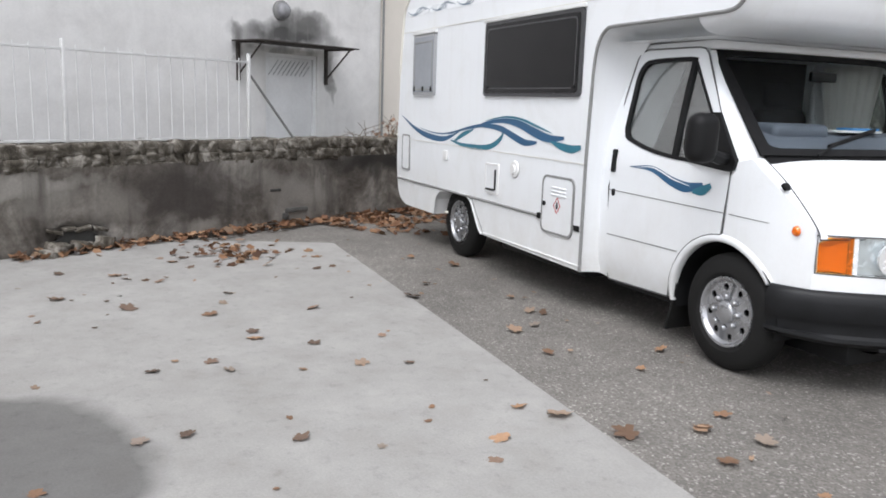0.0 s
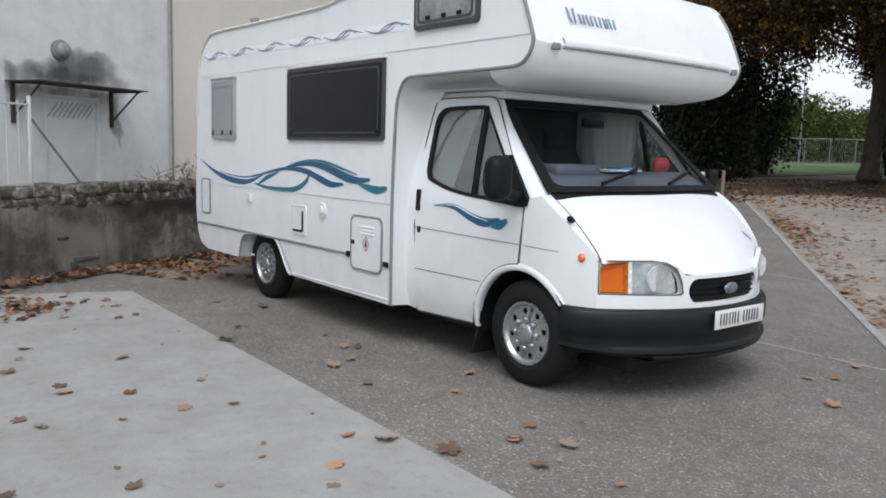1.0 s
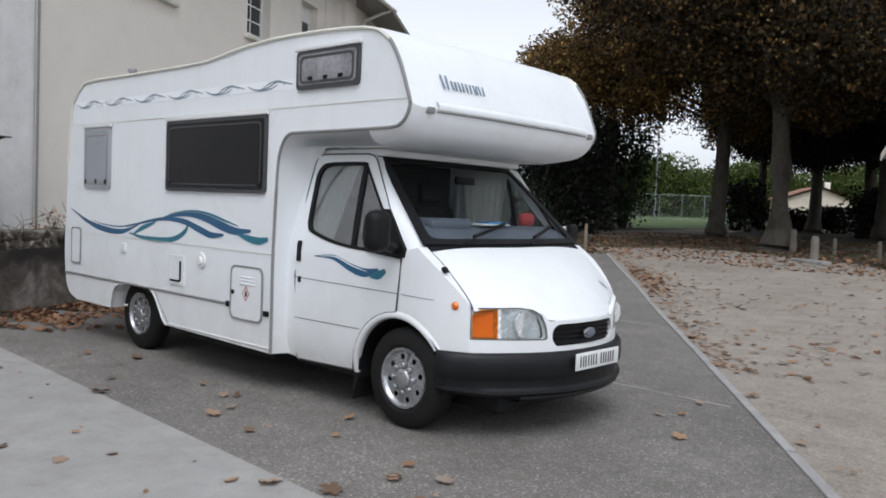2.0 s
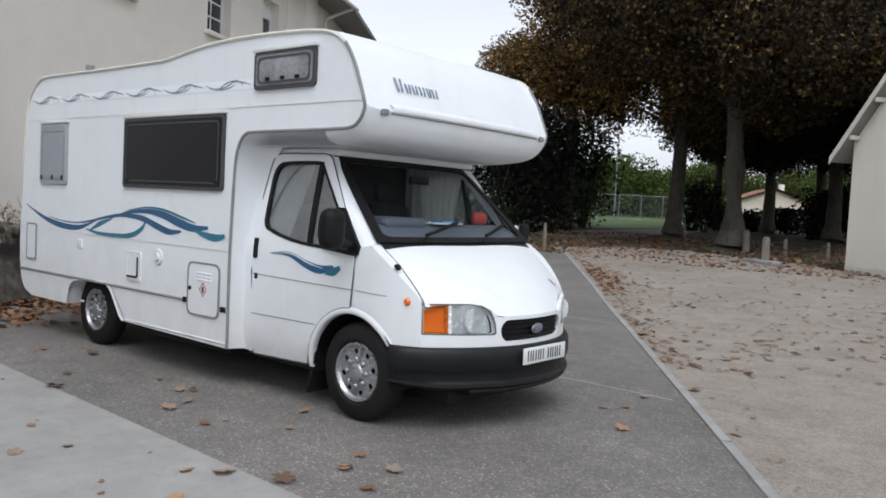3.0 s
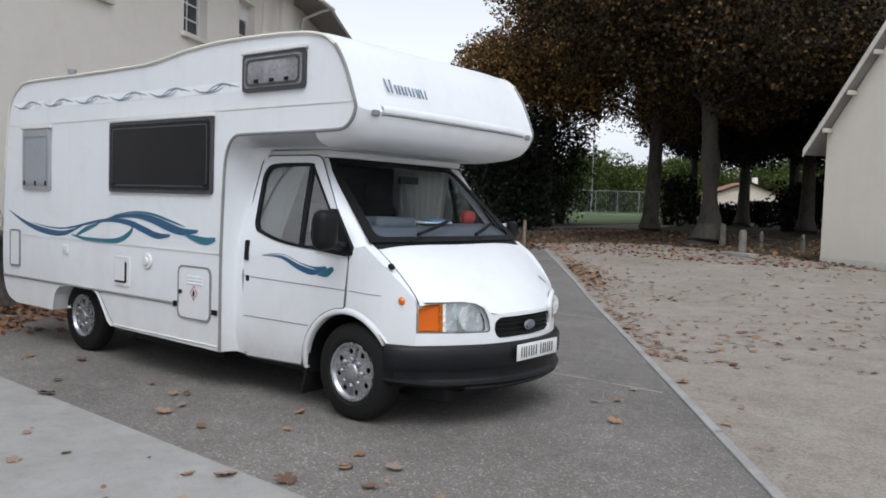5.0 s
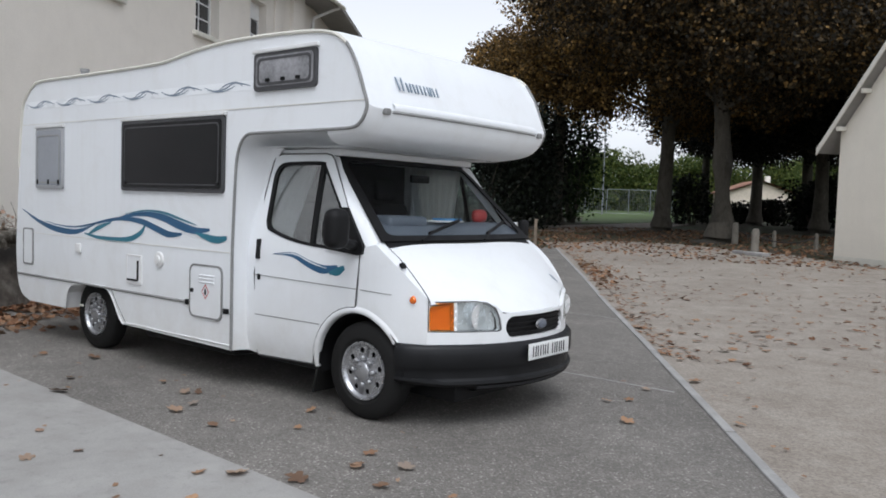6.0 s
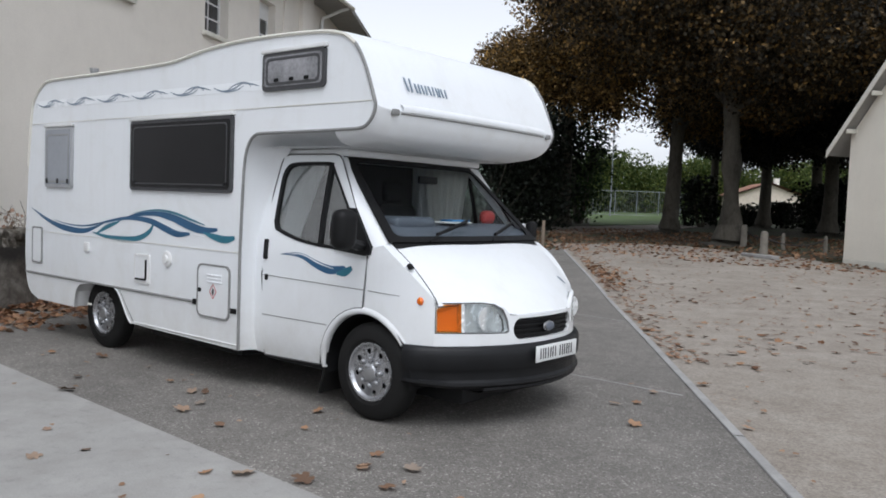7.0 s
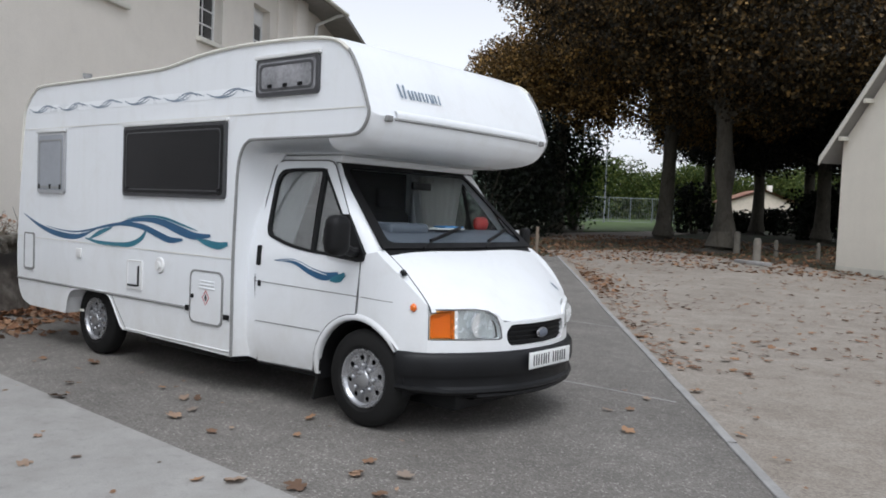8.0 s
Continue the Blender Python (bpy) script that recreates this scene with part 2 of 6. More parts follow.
M_CONC = concrete_material()
M_ASPH = asphalt_material()
M_GRAV = gravel_material()
M_SOIL = soil_material()
M_LAWN = simple("lawn_grass", (0.055, 0.09, 0.02), 0.95, vary=0.4, scale=0.6, bump=0.5)
M_KERB = simple("kerb_concrete", (0.3, 0.293, 0.285), 0.9, vary=0.25, scale=3, bump=0.3)
M_BOLLARD = simple("weathered_bollard_stone", (0.17, 0.155, 0.13), 0.9, vary=0.35, scale=5, bump=0.3)
M_WALL = old_plaster_material("stained_wall_render", (0.065, 0.055, 0.048), (0.135, 0.122, 0.106), (0.25, 0.232, 0.21), (0.045, 0.039, 0.034), 0.7, False, 1.9, 0.14, [((1.75, 0.42), (0.95, 0.42), (0.05, 0.043, 0.039)), ((4.6, 0.7), (1.3, 0.2), (0.03, 0.028, 0.026)), ((0.35, 0.5), (0.35, 0.2), (0.2, 0.187, 0.168)), ((3.3, 0.35), (0.7, 0.3), (0.22, 0.205, 0.185)), ((1.88, 0.12), (0.24, 0.16), (0.24, 0.225, 0.2)), ((0.95, 0.4), (0.4, 0.25), (0.18, 0.166, 0.148)), ((0.1, 0.62), (0.9, 0.1), (0.26, 0.245, 0.222)), ((2.75, 0.55), (0.35, 0.14), (0.19, 0.176, 0.158))], 0.9)
M_STONE = old_plaster_material("mossy_coping_stone", (0.04, 0.034, 0.026), (0.105, 0.093, 0.076), (0.31, 0.29, 0.258), (0.035, 0.03, 0.022), 0.6, True, 7.0, 0.14)
M_GREYR = old_plaster_material("grey_building_render", (0.64, 0.63, 0.615), (0.72, 0.712, 0.7), (0.76, 0.752, 0.74), (0.58, 0.565, 0.55), 0.3, False, 0.9, 0.2, [((4.45, 2.23), (1.1, 0.24), (0.05, 0.049, 0.047)), ((4.75, 2.42), (0.55, 0.2), (0.14, 0.138, 0.132)), ((5.2, 1.75), (0.09, 0.5), (0.3, 0.295, 0.285)), ((3.6, 2.1), (0.12, 0.3), (0.2, 0.195, 0.19))], 0.2, 0.22)
M_CREAM = old_plaster_material("cream_building_render", (0.72, 0.675, 0.61), (0.755, 0.71, 0.642), (0.78, 0.735, 0.668), (0.67, 0.62, 0.55), 0.15, False, 0.5, 0.25, None, 0.08, 0.25)
M_BARN = old_plaster_material("cream_barn_render", (0.75, 0.71, 0.625), (0.78, 0.74, 0.655), (0.8, 0.76, 0.675), (0.68, 0.64, 0.55), 0.15, False, 0.5, 0.25, None, 0.08)
M_HOUSE = old_plaster_material("tan_house_render", (0.55, 0.48, 0.4), (0.6, 0.525, 0.44), (0.63, 0.555, 0.47), (0.48, 0.42, 0.35), 0.15)
# near-black tone that stands for shade in the wall's cracks and hole
M_CREVICE = old_plaster_material("crevice_shade", (0.03, 0.03, 0.028), (0.06, 0.058, 0.055), (0.14, 0.138, 0.13), (0.03, 0.03, 0.028), 0.5)
M_FENCE = simple("dull_white_railing_paint", (0.58, 0.578, 0.57), 0.6, vary=0.15, scale=4)
M_WHITE = simple("white_window_paint", (0.72, 0.72, 0.71), 0.55, vary=0.12, scale=4)
M_RUST = simple("rusty_dark_steel", (0.06, 0.05, 0.045), 0.8, 0.3, vary=0.4, scale=8, bump=0.3)
M_DOORP = simple("pale_door_paint", (0.78, 0.785, 0.79), 0.5, vary=0.1, scale=2)
M_TILE = tile_material()
M_WOOD = simple("weathered_timber", (0.2, 0.16, 0.12), 0.85, vary=0.3, scale=5, bump=0.3)
M_VAN = van_paint_material()
M_CREAMTRIM = simple("yellowed_white_trim", (0.66, 0.64, 0.57), 0.4, vary=0.1, scale=4)
M_GREYTRIM = simple("grey_rubber_trim", (0.22, 0.22, 0.215), 0.6, vary=0.15, scale=8)
M_SEAM = simple("dark_seam_sealant", (0.09, 0.09, 0.09), 0.7, vary=0.2, scale=9)
M_BUMP = simple("charcoal_bumper_plastic", (0.01, 0.0104, 0.0114), 0.45, vary=0.25, scale=9, bump=0.12, spec=0.25)
M_BLACK = simple("black_plastic", (0.007, 0.007, 0.0075), 0.55, vary=0.2, scale=9, spec=0.22)
M_RUB = simple("tyre_rubber", (0.012, 0.0118, 0.0115), 0.75, vary=0.25, scale=9, bump=0.2, spec=0.2)
M_STEEL = simple("silver_wheel_paint", (0.42, 0.425, 0.44), 0.27, 0.75, vary=0.08, scale=5)
M_CHROME = simple("chrome", (0.75, 0.75, 0.76), 0.12, 1.0, vary=0.05)
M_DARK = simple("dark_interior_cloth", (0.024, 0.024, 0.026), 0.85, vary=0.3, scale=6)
M_DASH = simple("grey_dashboard_plastic", (0.12, 0.135, 0.165), 0.55, vary=0.15, scale=7)
M_CURT = simple("grey_curtain_cloth", (0.5, 0.5, 0.51), 0.9, vary=0.15, scale=5)
M_PALECURT = leaf_material("thin_pale_curtain_cloth", [(0, (0.8, 0.79, 0.76)), (1, (0.82, 0.81, 0.78))], 0.55, "object", 0.2)
M_GLASS = glass("windscreen_glass", (0.9, 0.92, 0.92), 0.02, 0.008, 0.12)
M_SIDEGLASS = glass("door_glass", (0.8, 0.83, 0.825), 0.02, 0.26, 0.6)
M_TINT = simple("smoked_acrylic", (0.009, 0.0085, 0.009), 0.06, vary=0.4, scale=2, bump=0.05, spec=0.25)
M_RAIL = simple("pale_grey_plastic", (0.7, 0.7, 0.69), 0.45, vary=0.08, scale=5)
M_PALEFRAME = simple("light_window_frame", (0.36, 0.365, 0.375), 0.4, vary=0.1, scale=6)
M_ROOFEDGE = simple("grey_fibre_roofing", (0.26, 0.25, 0.235), 0.85, vary=0.2, scale=2)
M_BLIND = simple("grey_blind_behind_acrylic", (0.3, 0.315, 0.34), 0.15, vary=0.1, scale=2)
M_FROST = simple("frosted_acrylic", (0.24, 0.24, 0.25), 0.16, vary=0.55, scale=4)
M_WFRAME = simple("window_frame_grey", (0.05, 0.05, 0.053), 0.4, vary=0.15, scale=9)
M_AMBERGLASS = glass("amber_lamp_glass", (0.97, 0.63, 0.14), 0.06, 0.07, 0.5)
M_LAMPGLASS = glass("headlamp_glass", (0.93, 0.95, 0.955), 0.18, 0.09, 0.5)
M_AMBER = simple("amber_lens", (0.72, 0.15, 0.008), 0.14, vary=0.16, scale=3, coat=0.5)
M_BADGE = simple("dull_badge_metal", (0.3, 0.3, 0.31), 0.3, 0.8, vary=0.3, scale=30)
M_REFL = simple("headlamp_reflector", (0.85, 0.87, 0.88), 0.25, 0.4, vary=0.12, scale=14)
M_BLUE = simple("blue_decal", (0.03, 0.1, 0.2), 0.35, vary=0.12, scale=4)
M_TEAL = simple("teal_decal", (0.035, 0.165, 0.23), 0.35, vary=0.12, scale=4)
M_PALE = simple("bright_white_decal", (0.84, 0.86, 0.88), 0.3, vary=0.04, scale=4)
M_GREYDEC = simple("slate_decal", (0.2, 0.25, 0.31), 0.4, vary=0.12, scale=5)
M_PLATE = simple("plate_white", (0.7, 0.71, 0.7), 0.35, vary=0.06, scale=6)
M_INK = simple("plate_ink", (0.02, 0.02, 0.022), 0.5, vary=0.1)
M_RED = simple("red_plastic", (0.42, 0.02, 0.015), 0.4, vary=0.2, scale=8)
M_PAPER = simple("paper", (0.75, 0.75, 0.73), 0.7, vary=0.08, scale=9)
M_BOOKB = simple("blue_paper", (0.06, 0.25, 0.55), 0.5, vary=0.1, scale=9)
M_WIN = simple("dark_window_pane", (0.03, 0.033, 0.036), 0.08, vary=0.3, scale=1.5)
M_BARK = bark_material()
M_DRYLEAF = leaf_material("dry_plane_leaf", [(0, (0.08, 0.042, 0.026)), (0.3, (0.17, 0.085, 0.046)), (0.6, (0.26, 0.142, 0.078)), (0.85, (0.34, 0.21, 0.125)), (1, (0.12, 0.084, 0.058))], 0.12)
M_DRYONE = leaf_material("dry_plane_leaf_single", [(0, (0.12, 0.075, 0.05)), (0.3, (0.22, 0.13, 0.08)), (0.6, (0.3, 0.18, 0.105)), (0.8, (0.37, 0.23, 0.14)), (1, (0.24, 0.2, 0.165))], 0.12, "object")
M_FADED = leaf_material("faded_plane_leaf_single", [(0, (0.12, 0.085, 0.065)), (0.35, (0.2, 0.135, 0.098)), (0.7, (0.29, 0.19, 0.135)), (1, (0.24, 0.215, 0.19))], 0.12, "object")
# Autumn browns are leaf colour; the lighter and darker copies also carry light and shade.
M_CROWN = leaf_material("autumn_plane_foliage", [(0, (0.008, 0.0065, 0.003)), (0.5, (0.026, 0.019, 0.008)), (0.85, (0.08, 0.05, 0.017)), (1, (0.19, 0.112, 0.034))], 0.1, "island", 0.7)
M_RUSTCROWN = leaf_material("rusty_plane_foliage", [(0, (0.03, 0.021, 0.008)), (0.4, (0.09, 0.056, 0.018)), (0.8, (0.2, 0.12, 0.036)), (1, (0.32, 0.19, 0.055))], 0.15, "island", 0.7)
# near-black copy with the shade of the rear crowns in its colour
M_SHADECROWN = leaf_material("shaded_plane_foliage", [(0, (0.003, 0.003, 0.0015)), (0.6, (0.006, 0.0055, 0.003)), (0.93, (0.012, 0.01, 0.0045)), (1, (0.035, 0.022, 0.009))], 0.05, "island", 0.7)
# greens taken well below leaf tone, to hold the deep shade in the bushes
M_EVER = leaf_material("shaded_evergreen_foliage", [(0, (0.003, 0.005, 0.0025)), (0.6, (0.005, 0.008, 0.0035)), (1, (0.01, 0.016, 0.006))], 0.0)
M_SHRUB = leaf_material("green_shrub_foliage", [(0, (0.016, 0.03, 0.012)), (0.6, (0.026, 0.046, 0.017)), (1, (0.06, 0.085, 0.03))], 0.25)
M_HEDGE = leaf_material("bright_hedge_foliage", [(0, (0.035, 0.06, 0.014)), (0.6, (0.07, 0.1, 0.024)), (1, (0.14, 0.16, 0.036))], 0.3)
M_HILL = simple("wooded_hill", (0.075, 0.105, 0.075), 0.95, vary=0.3, scale=0.02)
M_MESH = simple("galvanised_wire", (0.2, 0.22, 0.22), 0.5, 0.4, vary=0.1)


# ---- mesh kit ----
def link_mesh(name, bm, mat, smooth=35):
    me = bpy.data.meshes.new(name)
    bm.to_mesh(me)
    bm.free()
    me.materials.append(mat)
    if smooth:
        me.shade_smooth()
        me.set_sharp_from_angle(angle=radians(smooth))
    return new(name, me)


def part(name, bm, mat, parent, label="", smooth=35):
    ob = link_mesh(name, bm, mat, smooth)
    ob.parent = parent
    return tagged(ob, label)


def thing(name, m, label, category, group="", kind=""):
    ob = new(name)
    ob.matrix_basis = m
    ob.empty_display_size = 0.1
    return tagged(ob, label, category, group, kind)


def setting(name, bm, mat, label, category, smooth=35):
    return tagged(link_mesh(name, bm, mat, smooth), label, category, "", "structure")


def merge(bm, other):
    me = bpy.data.meshes.new("scratch")
    other.to_mesh(me)
    other.free()
    bm.from_mesh(me)
    bpy.data.meshes.remove(me)
    return bm


def box(x0, x1, y0, y1, z0, z1, bevel=0.0, segs=2):
    bm = bmesh.new()
    bmesh.ops.create_cube(bm, size=1)
    for v in bm.verts:
        v.co = Vector((x0 if v.co.x < 0 else x1, y0 if v.co.y < 0 else y1, z0 if v.co.z < 0 else z1))
    if bevel:
        bmesh.ops.bevel(bm, geom=bm.edges[:], offset=bevel, segments=segs, affect="EDGES", profile=0.5)
    return bm


def boxes(*specs, bevel=0.0):
    bm = bmesh.new()
    for s in specs:
        merge(bm, box(*s, bevel=bevel))
    return bm


def tube(pts, r, segs=8, caps=True, taper=None):
    """A round bar along points; taper: a radius factor per point."""
    bm = bmesh.new()
    pts = [Vector(p) for p in pts]
    rings = []
    up = Vector((0, 0, 1))
    for i, p in enumerate(pts):
        d = (pts[min(i + 1, len(pts) - 1)] - pts[max(i - 1, 0)]).normalized()
        a = d.cross(up)
        if a.length < 0.05:
            a = d.cross(Vector((0, 1, 0)))
        a.normalize()
        b = d.cross(a)
        k = r * (taper[i] if taper else 1)
        rings.append([bm.verts.new(p + k * (math.cos(q) * a + math.sin(q) * b)) for q in (2 * math.pi * j / segs for j in range(segs))])
    for r0, r1 in zip(rings, rings[1:]):
        for j in range(segs):
            bm.faces.new((r0[j], r0[(j + 1) % segs], r1[(j + 1) % segs], r1[j]))
    if caps:
        bm.faces.new(rings[0][::-1])
        bm.faces.new(rings[-1])
    bmesh.ops.recalc_face_normals(bm, faces=bm.faces[:])
    return bm


def lathe(profile, segs=48, closed=False):
    """Turns (radius, y) round the y axis."""
    bm = bmesh.new()
    rings = []
    for r, y in profile:
        rings.append([bm.verts.new((r * math.cos(q), y, r * math.sin(q))) for q in (2 * math.pi * j / segs for j in range(segs))])
    pairs = list(zip(rings, rings[1:])) + ([(rings[-1], rings[0])] if closed else [])
    for r0, r1 in pairs:
        for j in range(segs):
            bm.faces.new((r0[j], r0[(j + 1) % segs], r1[(j + 1) % segs], r1[j]))
    if not closed:
        for ring in (rings[0], rings[-1]):
            bm.faces.new(ring)
    bmesh.ops.recalc_face_normals(bm, faces=bm.faces[:])
    return bm


def loft(rows, closed=False):
    """A skin over equal rows of points."""
    bm = bmesh.new()
    vs = [[bm.verts.new(p) for p in row] for row in rows]
    for a, b in zip(vs, vs[1:]):
        k = len(a)
        for j in range(k if closed else k - 1):
            bm.faces.new((a[j], a[(j + 1) % k], b[(j + 1) % k], b[j]))
    bmesh.ops.recalc_face_normals(bm, faces=bm.faces[:])
    return bm


def sheet(outer, holes, fmap, thick, us=(), vs=()):
    """A curved panel: an outline with holes in (u, v), cut at us and vs, laid on fmap(u, v, depth)."""
    bm = bmesh.new()
    for ring in [outer] + list(holes):
        vv = [bm.verts.new((p[0], p[1], 0)) for p in ring]
        for a, b in zip(vv, vv[1:] + vv[:1]):
            bm.edges.new((a, b))
    bmesh.ops.triangle_fill(bm, use_beauty=True, use_dissolve=False, edges=bm.edges[:], normal=(0, 0, 1))
    for axis, cuts in ((0, us), (1, vs)):
        for c in cuts:
            co, no = [0, 0, 0], [0, 0, 0]
            co[axis], no[axis] = c, 1
            bmesh.ops.bisect_plane(bm, geom=bm.verts[:] + bm.edges[:] + bm.faces[:], plane_co=co, plane_no=no, dist=1e-5)
    ret = bmesh.ops.extrude_face_region(bm, geom=bm.faces[:], use_keep_orig=True)
    for g in ret["geom"]:
        if isinstance(g, bmesh.types.BMVert):
            g.co.z = 1.0
    for v in bm.verts:
        v.co = Vector(fmap(v.co.x, v.co.y, v.co.z * thick))
    bmesh.ops.recalc_face_normals(bm, faces=bm.faces[:])
    return bm


def rounded(x0, x1, z0, z1, r, k=4):
    out = []
    for cx, cz, a0 in ((x1 - r, z1 - r, 0), (x0 + r, z1 - r, 90), (x0 + r, z0 + r, 180), (x1 - r, z0 + r, 270)):
        for i in range(k + 1):
            a = radians(a0 + 90 * i / k)
            out.append((cx + r * math.cos(a), cz + r * math.sin(a)))
    return out


def arc(cx, cz, r, a0, a1, k):
    return [(cx + r * math.cos(radians(a0 + (a1 - a0) * i / k)), cz + r * math.sin(radians(a0 + (a1 - a0) * i / k))) for i in range(k + 1)]


def smooth_line(pts, k=8):
    """Catmull-Rom through points of any dimension."""
    p = [np.array(q, float) for q in pts]
    p = [2 * p[0] - p[1]] + p + [2 * p[-1] - p[-2]]
    out = []
    for a, b, c, d in zip(p, p[1:], p[2:], p[3:]):
        for i in range(k):
            t = i / k
            out.append(0.5 * (2 * b + (c - a) * t + (2 * a - 5 * b + 4 * c - d) * t * t + (3 * b - a - 3 * c + d) * t ** 3))
    out.append(p[-2])
    return [tuple(q) for q in out]


def ribbon(pts, widths, k=7):
    """The outline of a strip along points with a width at each."""
    line = smooth_line([(*q, w) for q, w in zip(pts, widths)], k)
    left, right = [], []
    for i, (x, z, w) in enumerate(line):
        x0, z0, _ = line[max(i - 1, 0)]
        x1, z1, _ = line[min(i + 1, len(line) - 1)]
        d = math.hypot(x1 - x0, z1 - z0) or 1
        nx, nz = -(z1 - z0) / d, (x1 - x0) / d
        w = max(w, 0.003) / 2
        left.append((x + nx * w, z + nz * w))
        right.append((x - nx * w, z - nz * w))
    return left + right[::-1]


def ground_z(y):
    """The land is level to y = 8 and then climbs gently."""
    return 0.02 * min(max(y - 8, 0), 70)


def ground_patch(outline, lift, depth=0.03, cuts=(8.0, 12.0, 20.0, 40.0, 78.0)):
    return sheet(outline, [], lambda u, v, w: (u, v, ground_z(v) + lift - w), depth, (), cuts)


def scatter_mesh(name, base, places, mat, parent=None, label="", category="", kind=""):
    """One mesh from many copies of a small base (verts, faces) put at 4x4 places."""
    bv, bf = np.array(base[0], float), base[1]
    n = len(bv)
    pl = np.array([np.array(m) for m in places])
    vv = np.einsum("pij,vj->pvi", pl[:, :3, :3], bv) + pl[:, None, :3, 3]
    faces = [[i + k * n for i in f] for k in range(len(places)) for f in bf]
    me = bpy.data.meshes.new(name)
    me.from_pydata(vv.reshape(-1, 3).tolist(), [], faces)
    me.materials.append(mat)
    ob = new(name, me)
    ob.parent = parent
    return tagged(ob, label, category, "", kind)

# ---- ground ----
def build_ground():
    xs = [-2500, -600, -200, -80, -40, -20, -10, 0, 10, 20, 40, 80, 200, 600, 2500]
    ys = [-2500, -600, -150, -50, -20, -8, 0, 8, 14, 20, 30, 40, 50, 60, 78, 120, 300, 900, 2500]
    bm = loft([[(x, y, ground_z(y) - 0.05) for x in xs] for y in ys])
    setting("ground", bm, M_SOIL, "dark soil with thin grass and litter", "ground")


build_ground()

KERB = [(8.9, -8.74), (2.53, 0.795), (-0.29, 5.03), (-3.94, 10.47), (-8.2, 16.65), (-9.3, 18.25)]
setting("road", ground_patch(KERB + [(-14.5, 18.25), (-11.0, 9.5), (-4.0, -4.1), (-1.0, -9.9), (9, -9.9)], 0.0), M_ASPH, "worn grey asphalt with pale stone chips", "road", 0)
setting("pavement_slab", ground_patch([(-4.36, -0.84), (1.1, -1.06), (3.72, -1.16), (8.85, -8.76), (8.85, -14.9), (1.6, -14.9), (-4.2, -3.74), (-4.9, -2.36)], 0.012), M_CONC, "pale concrete slab with stains and a damp patch", "pavement", 0)
setting("courtyard", ground_patch(KERB + [(-11.3, 20.6), (-9.7, 23.6), (-7.8, 24.1), (-5.3, 22.8), (-3.3, 22.0), (-1.2, 19.6), (2, 17.0), (30, 5), (30, -8.74)], -0.004), M_GRAV, "beige compacted gravel courtyard littered with leaves", "courtyard", 0)
setting("path", ground_patch([(-15.2, 28.2), (-14.2, 33.0), (-14.2, 35.6), (-15.8, 45.6), (-17.9, 46.5), (-18.9, 37.5), (-19.4, 33.0), (-18.0, 29.0)], -0.02), M_GRAV, "pale gravel path between lawns", "path", 0)
setting("lawn", ground_patch([(-19.5, 38.2), (-18.05, 46.6), (-16.0, 53.0), (-12, 72), (-20, 90), (-50, 80), (-40, 62), (-27, 52)], -0.015), M_LAWN, "mown green lawn beyond the trees", "lawn", 0)


def build_kerb():
    """Long edging stones butted end to end along the asphalt."""
    kerb = thing("kerb", pose(0, 0, 0), "pale flush concrete edging strip beside the gravel", "kerb", "", "structure")
    line = [Vector((*p, 0)) for p in KERB]
    for a, b in zip(line, line[1:]):
        count = max(1, round((b - a).length / 1.0))
        for i in range(count):
            p, q = a.lerp(b, i / count), a.lerp(b, (i + 1) / count)
            d = (q - p).normalized()
            p, q = p + d * 0.003, q - d * 0.003
            s = Vector((d.y, -d.x, 0)) * 0.036
            lift = 0.012 + 0.004 * random.random()
            rows = []
            for t in (0, 1):
                c = p.lerp(q, t)
                z = ground_z(c.y)
                rows.append([c - s + Vector((0, 0, z - 0.05)), c - s + Vector((0, 0, z + lift - 0.006)), c - s * 0.88 + Vector((0, 0, z + lift)), c + s * 0.88 + Vector((0, 0, z + lift)), c + s + Vector((0, 0, z + lift - 0.006)), c + s + Vector((0, 0, z - 0.05))])
            part("edging_stone", loft(rows, True), M_KERB, kerb, "", 0)


def build_joints():
    """Thin pale saw cuts that cross the asphalt to the edging."""
    for i, (a, b) in enumerate((((-0.35, 2.55), (1.2, 2.54)), ((-2.1, 6.24), (-1.12, 6.17)))):
        bm = tube([(a[0], a[1], 0.001), ((a[0] + b[0]) / 2, (a[1] + b[1]) / 2 + 0.01, 0.002), (b[0], b[1], 0.001)], 0.012, 6)
        for v in bm.verts:
            v.co.z = 0.001 + v.co.z * 0.25
        setting("pavement_joint_%d" % (i + 1), bm, M_KERB, "thin pale mortar joint across the asphalt", "joint")


# ---- boundary wall, fence and the building behind ----
WALL = Matrix(((-0.4603, -0.8878, 0, -4.21), (0.8878, -0.4603, 0, -3.72), (0, 0, 1, 0), (0, 0, 0, 1)))


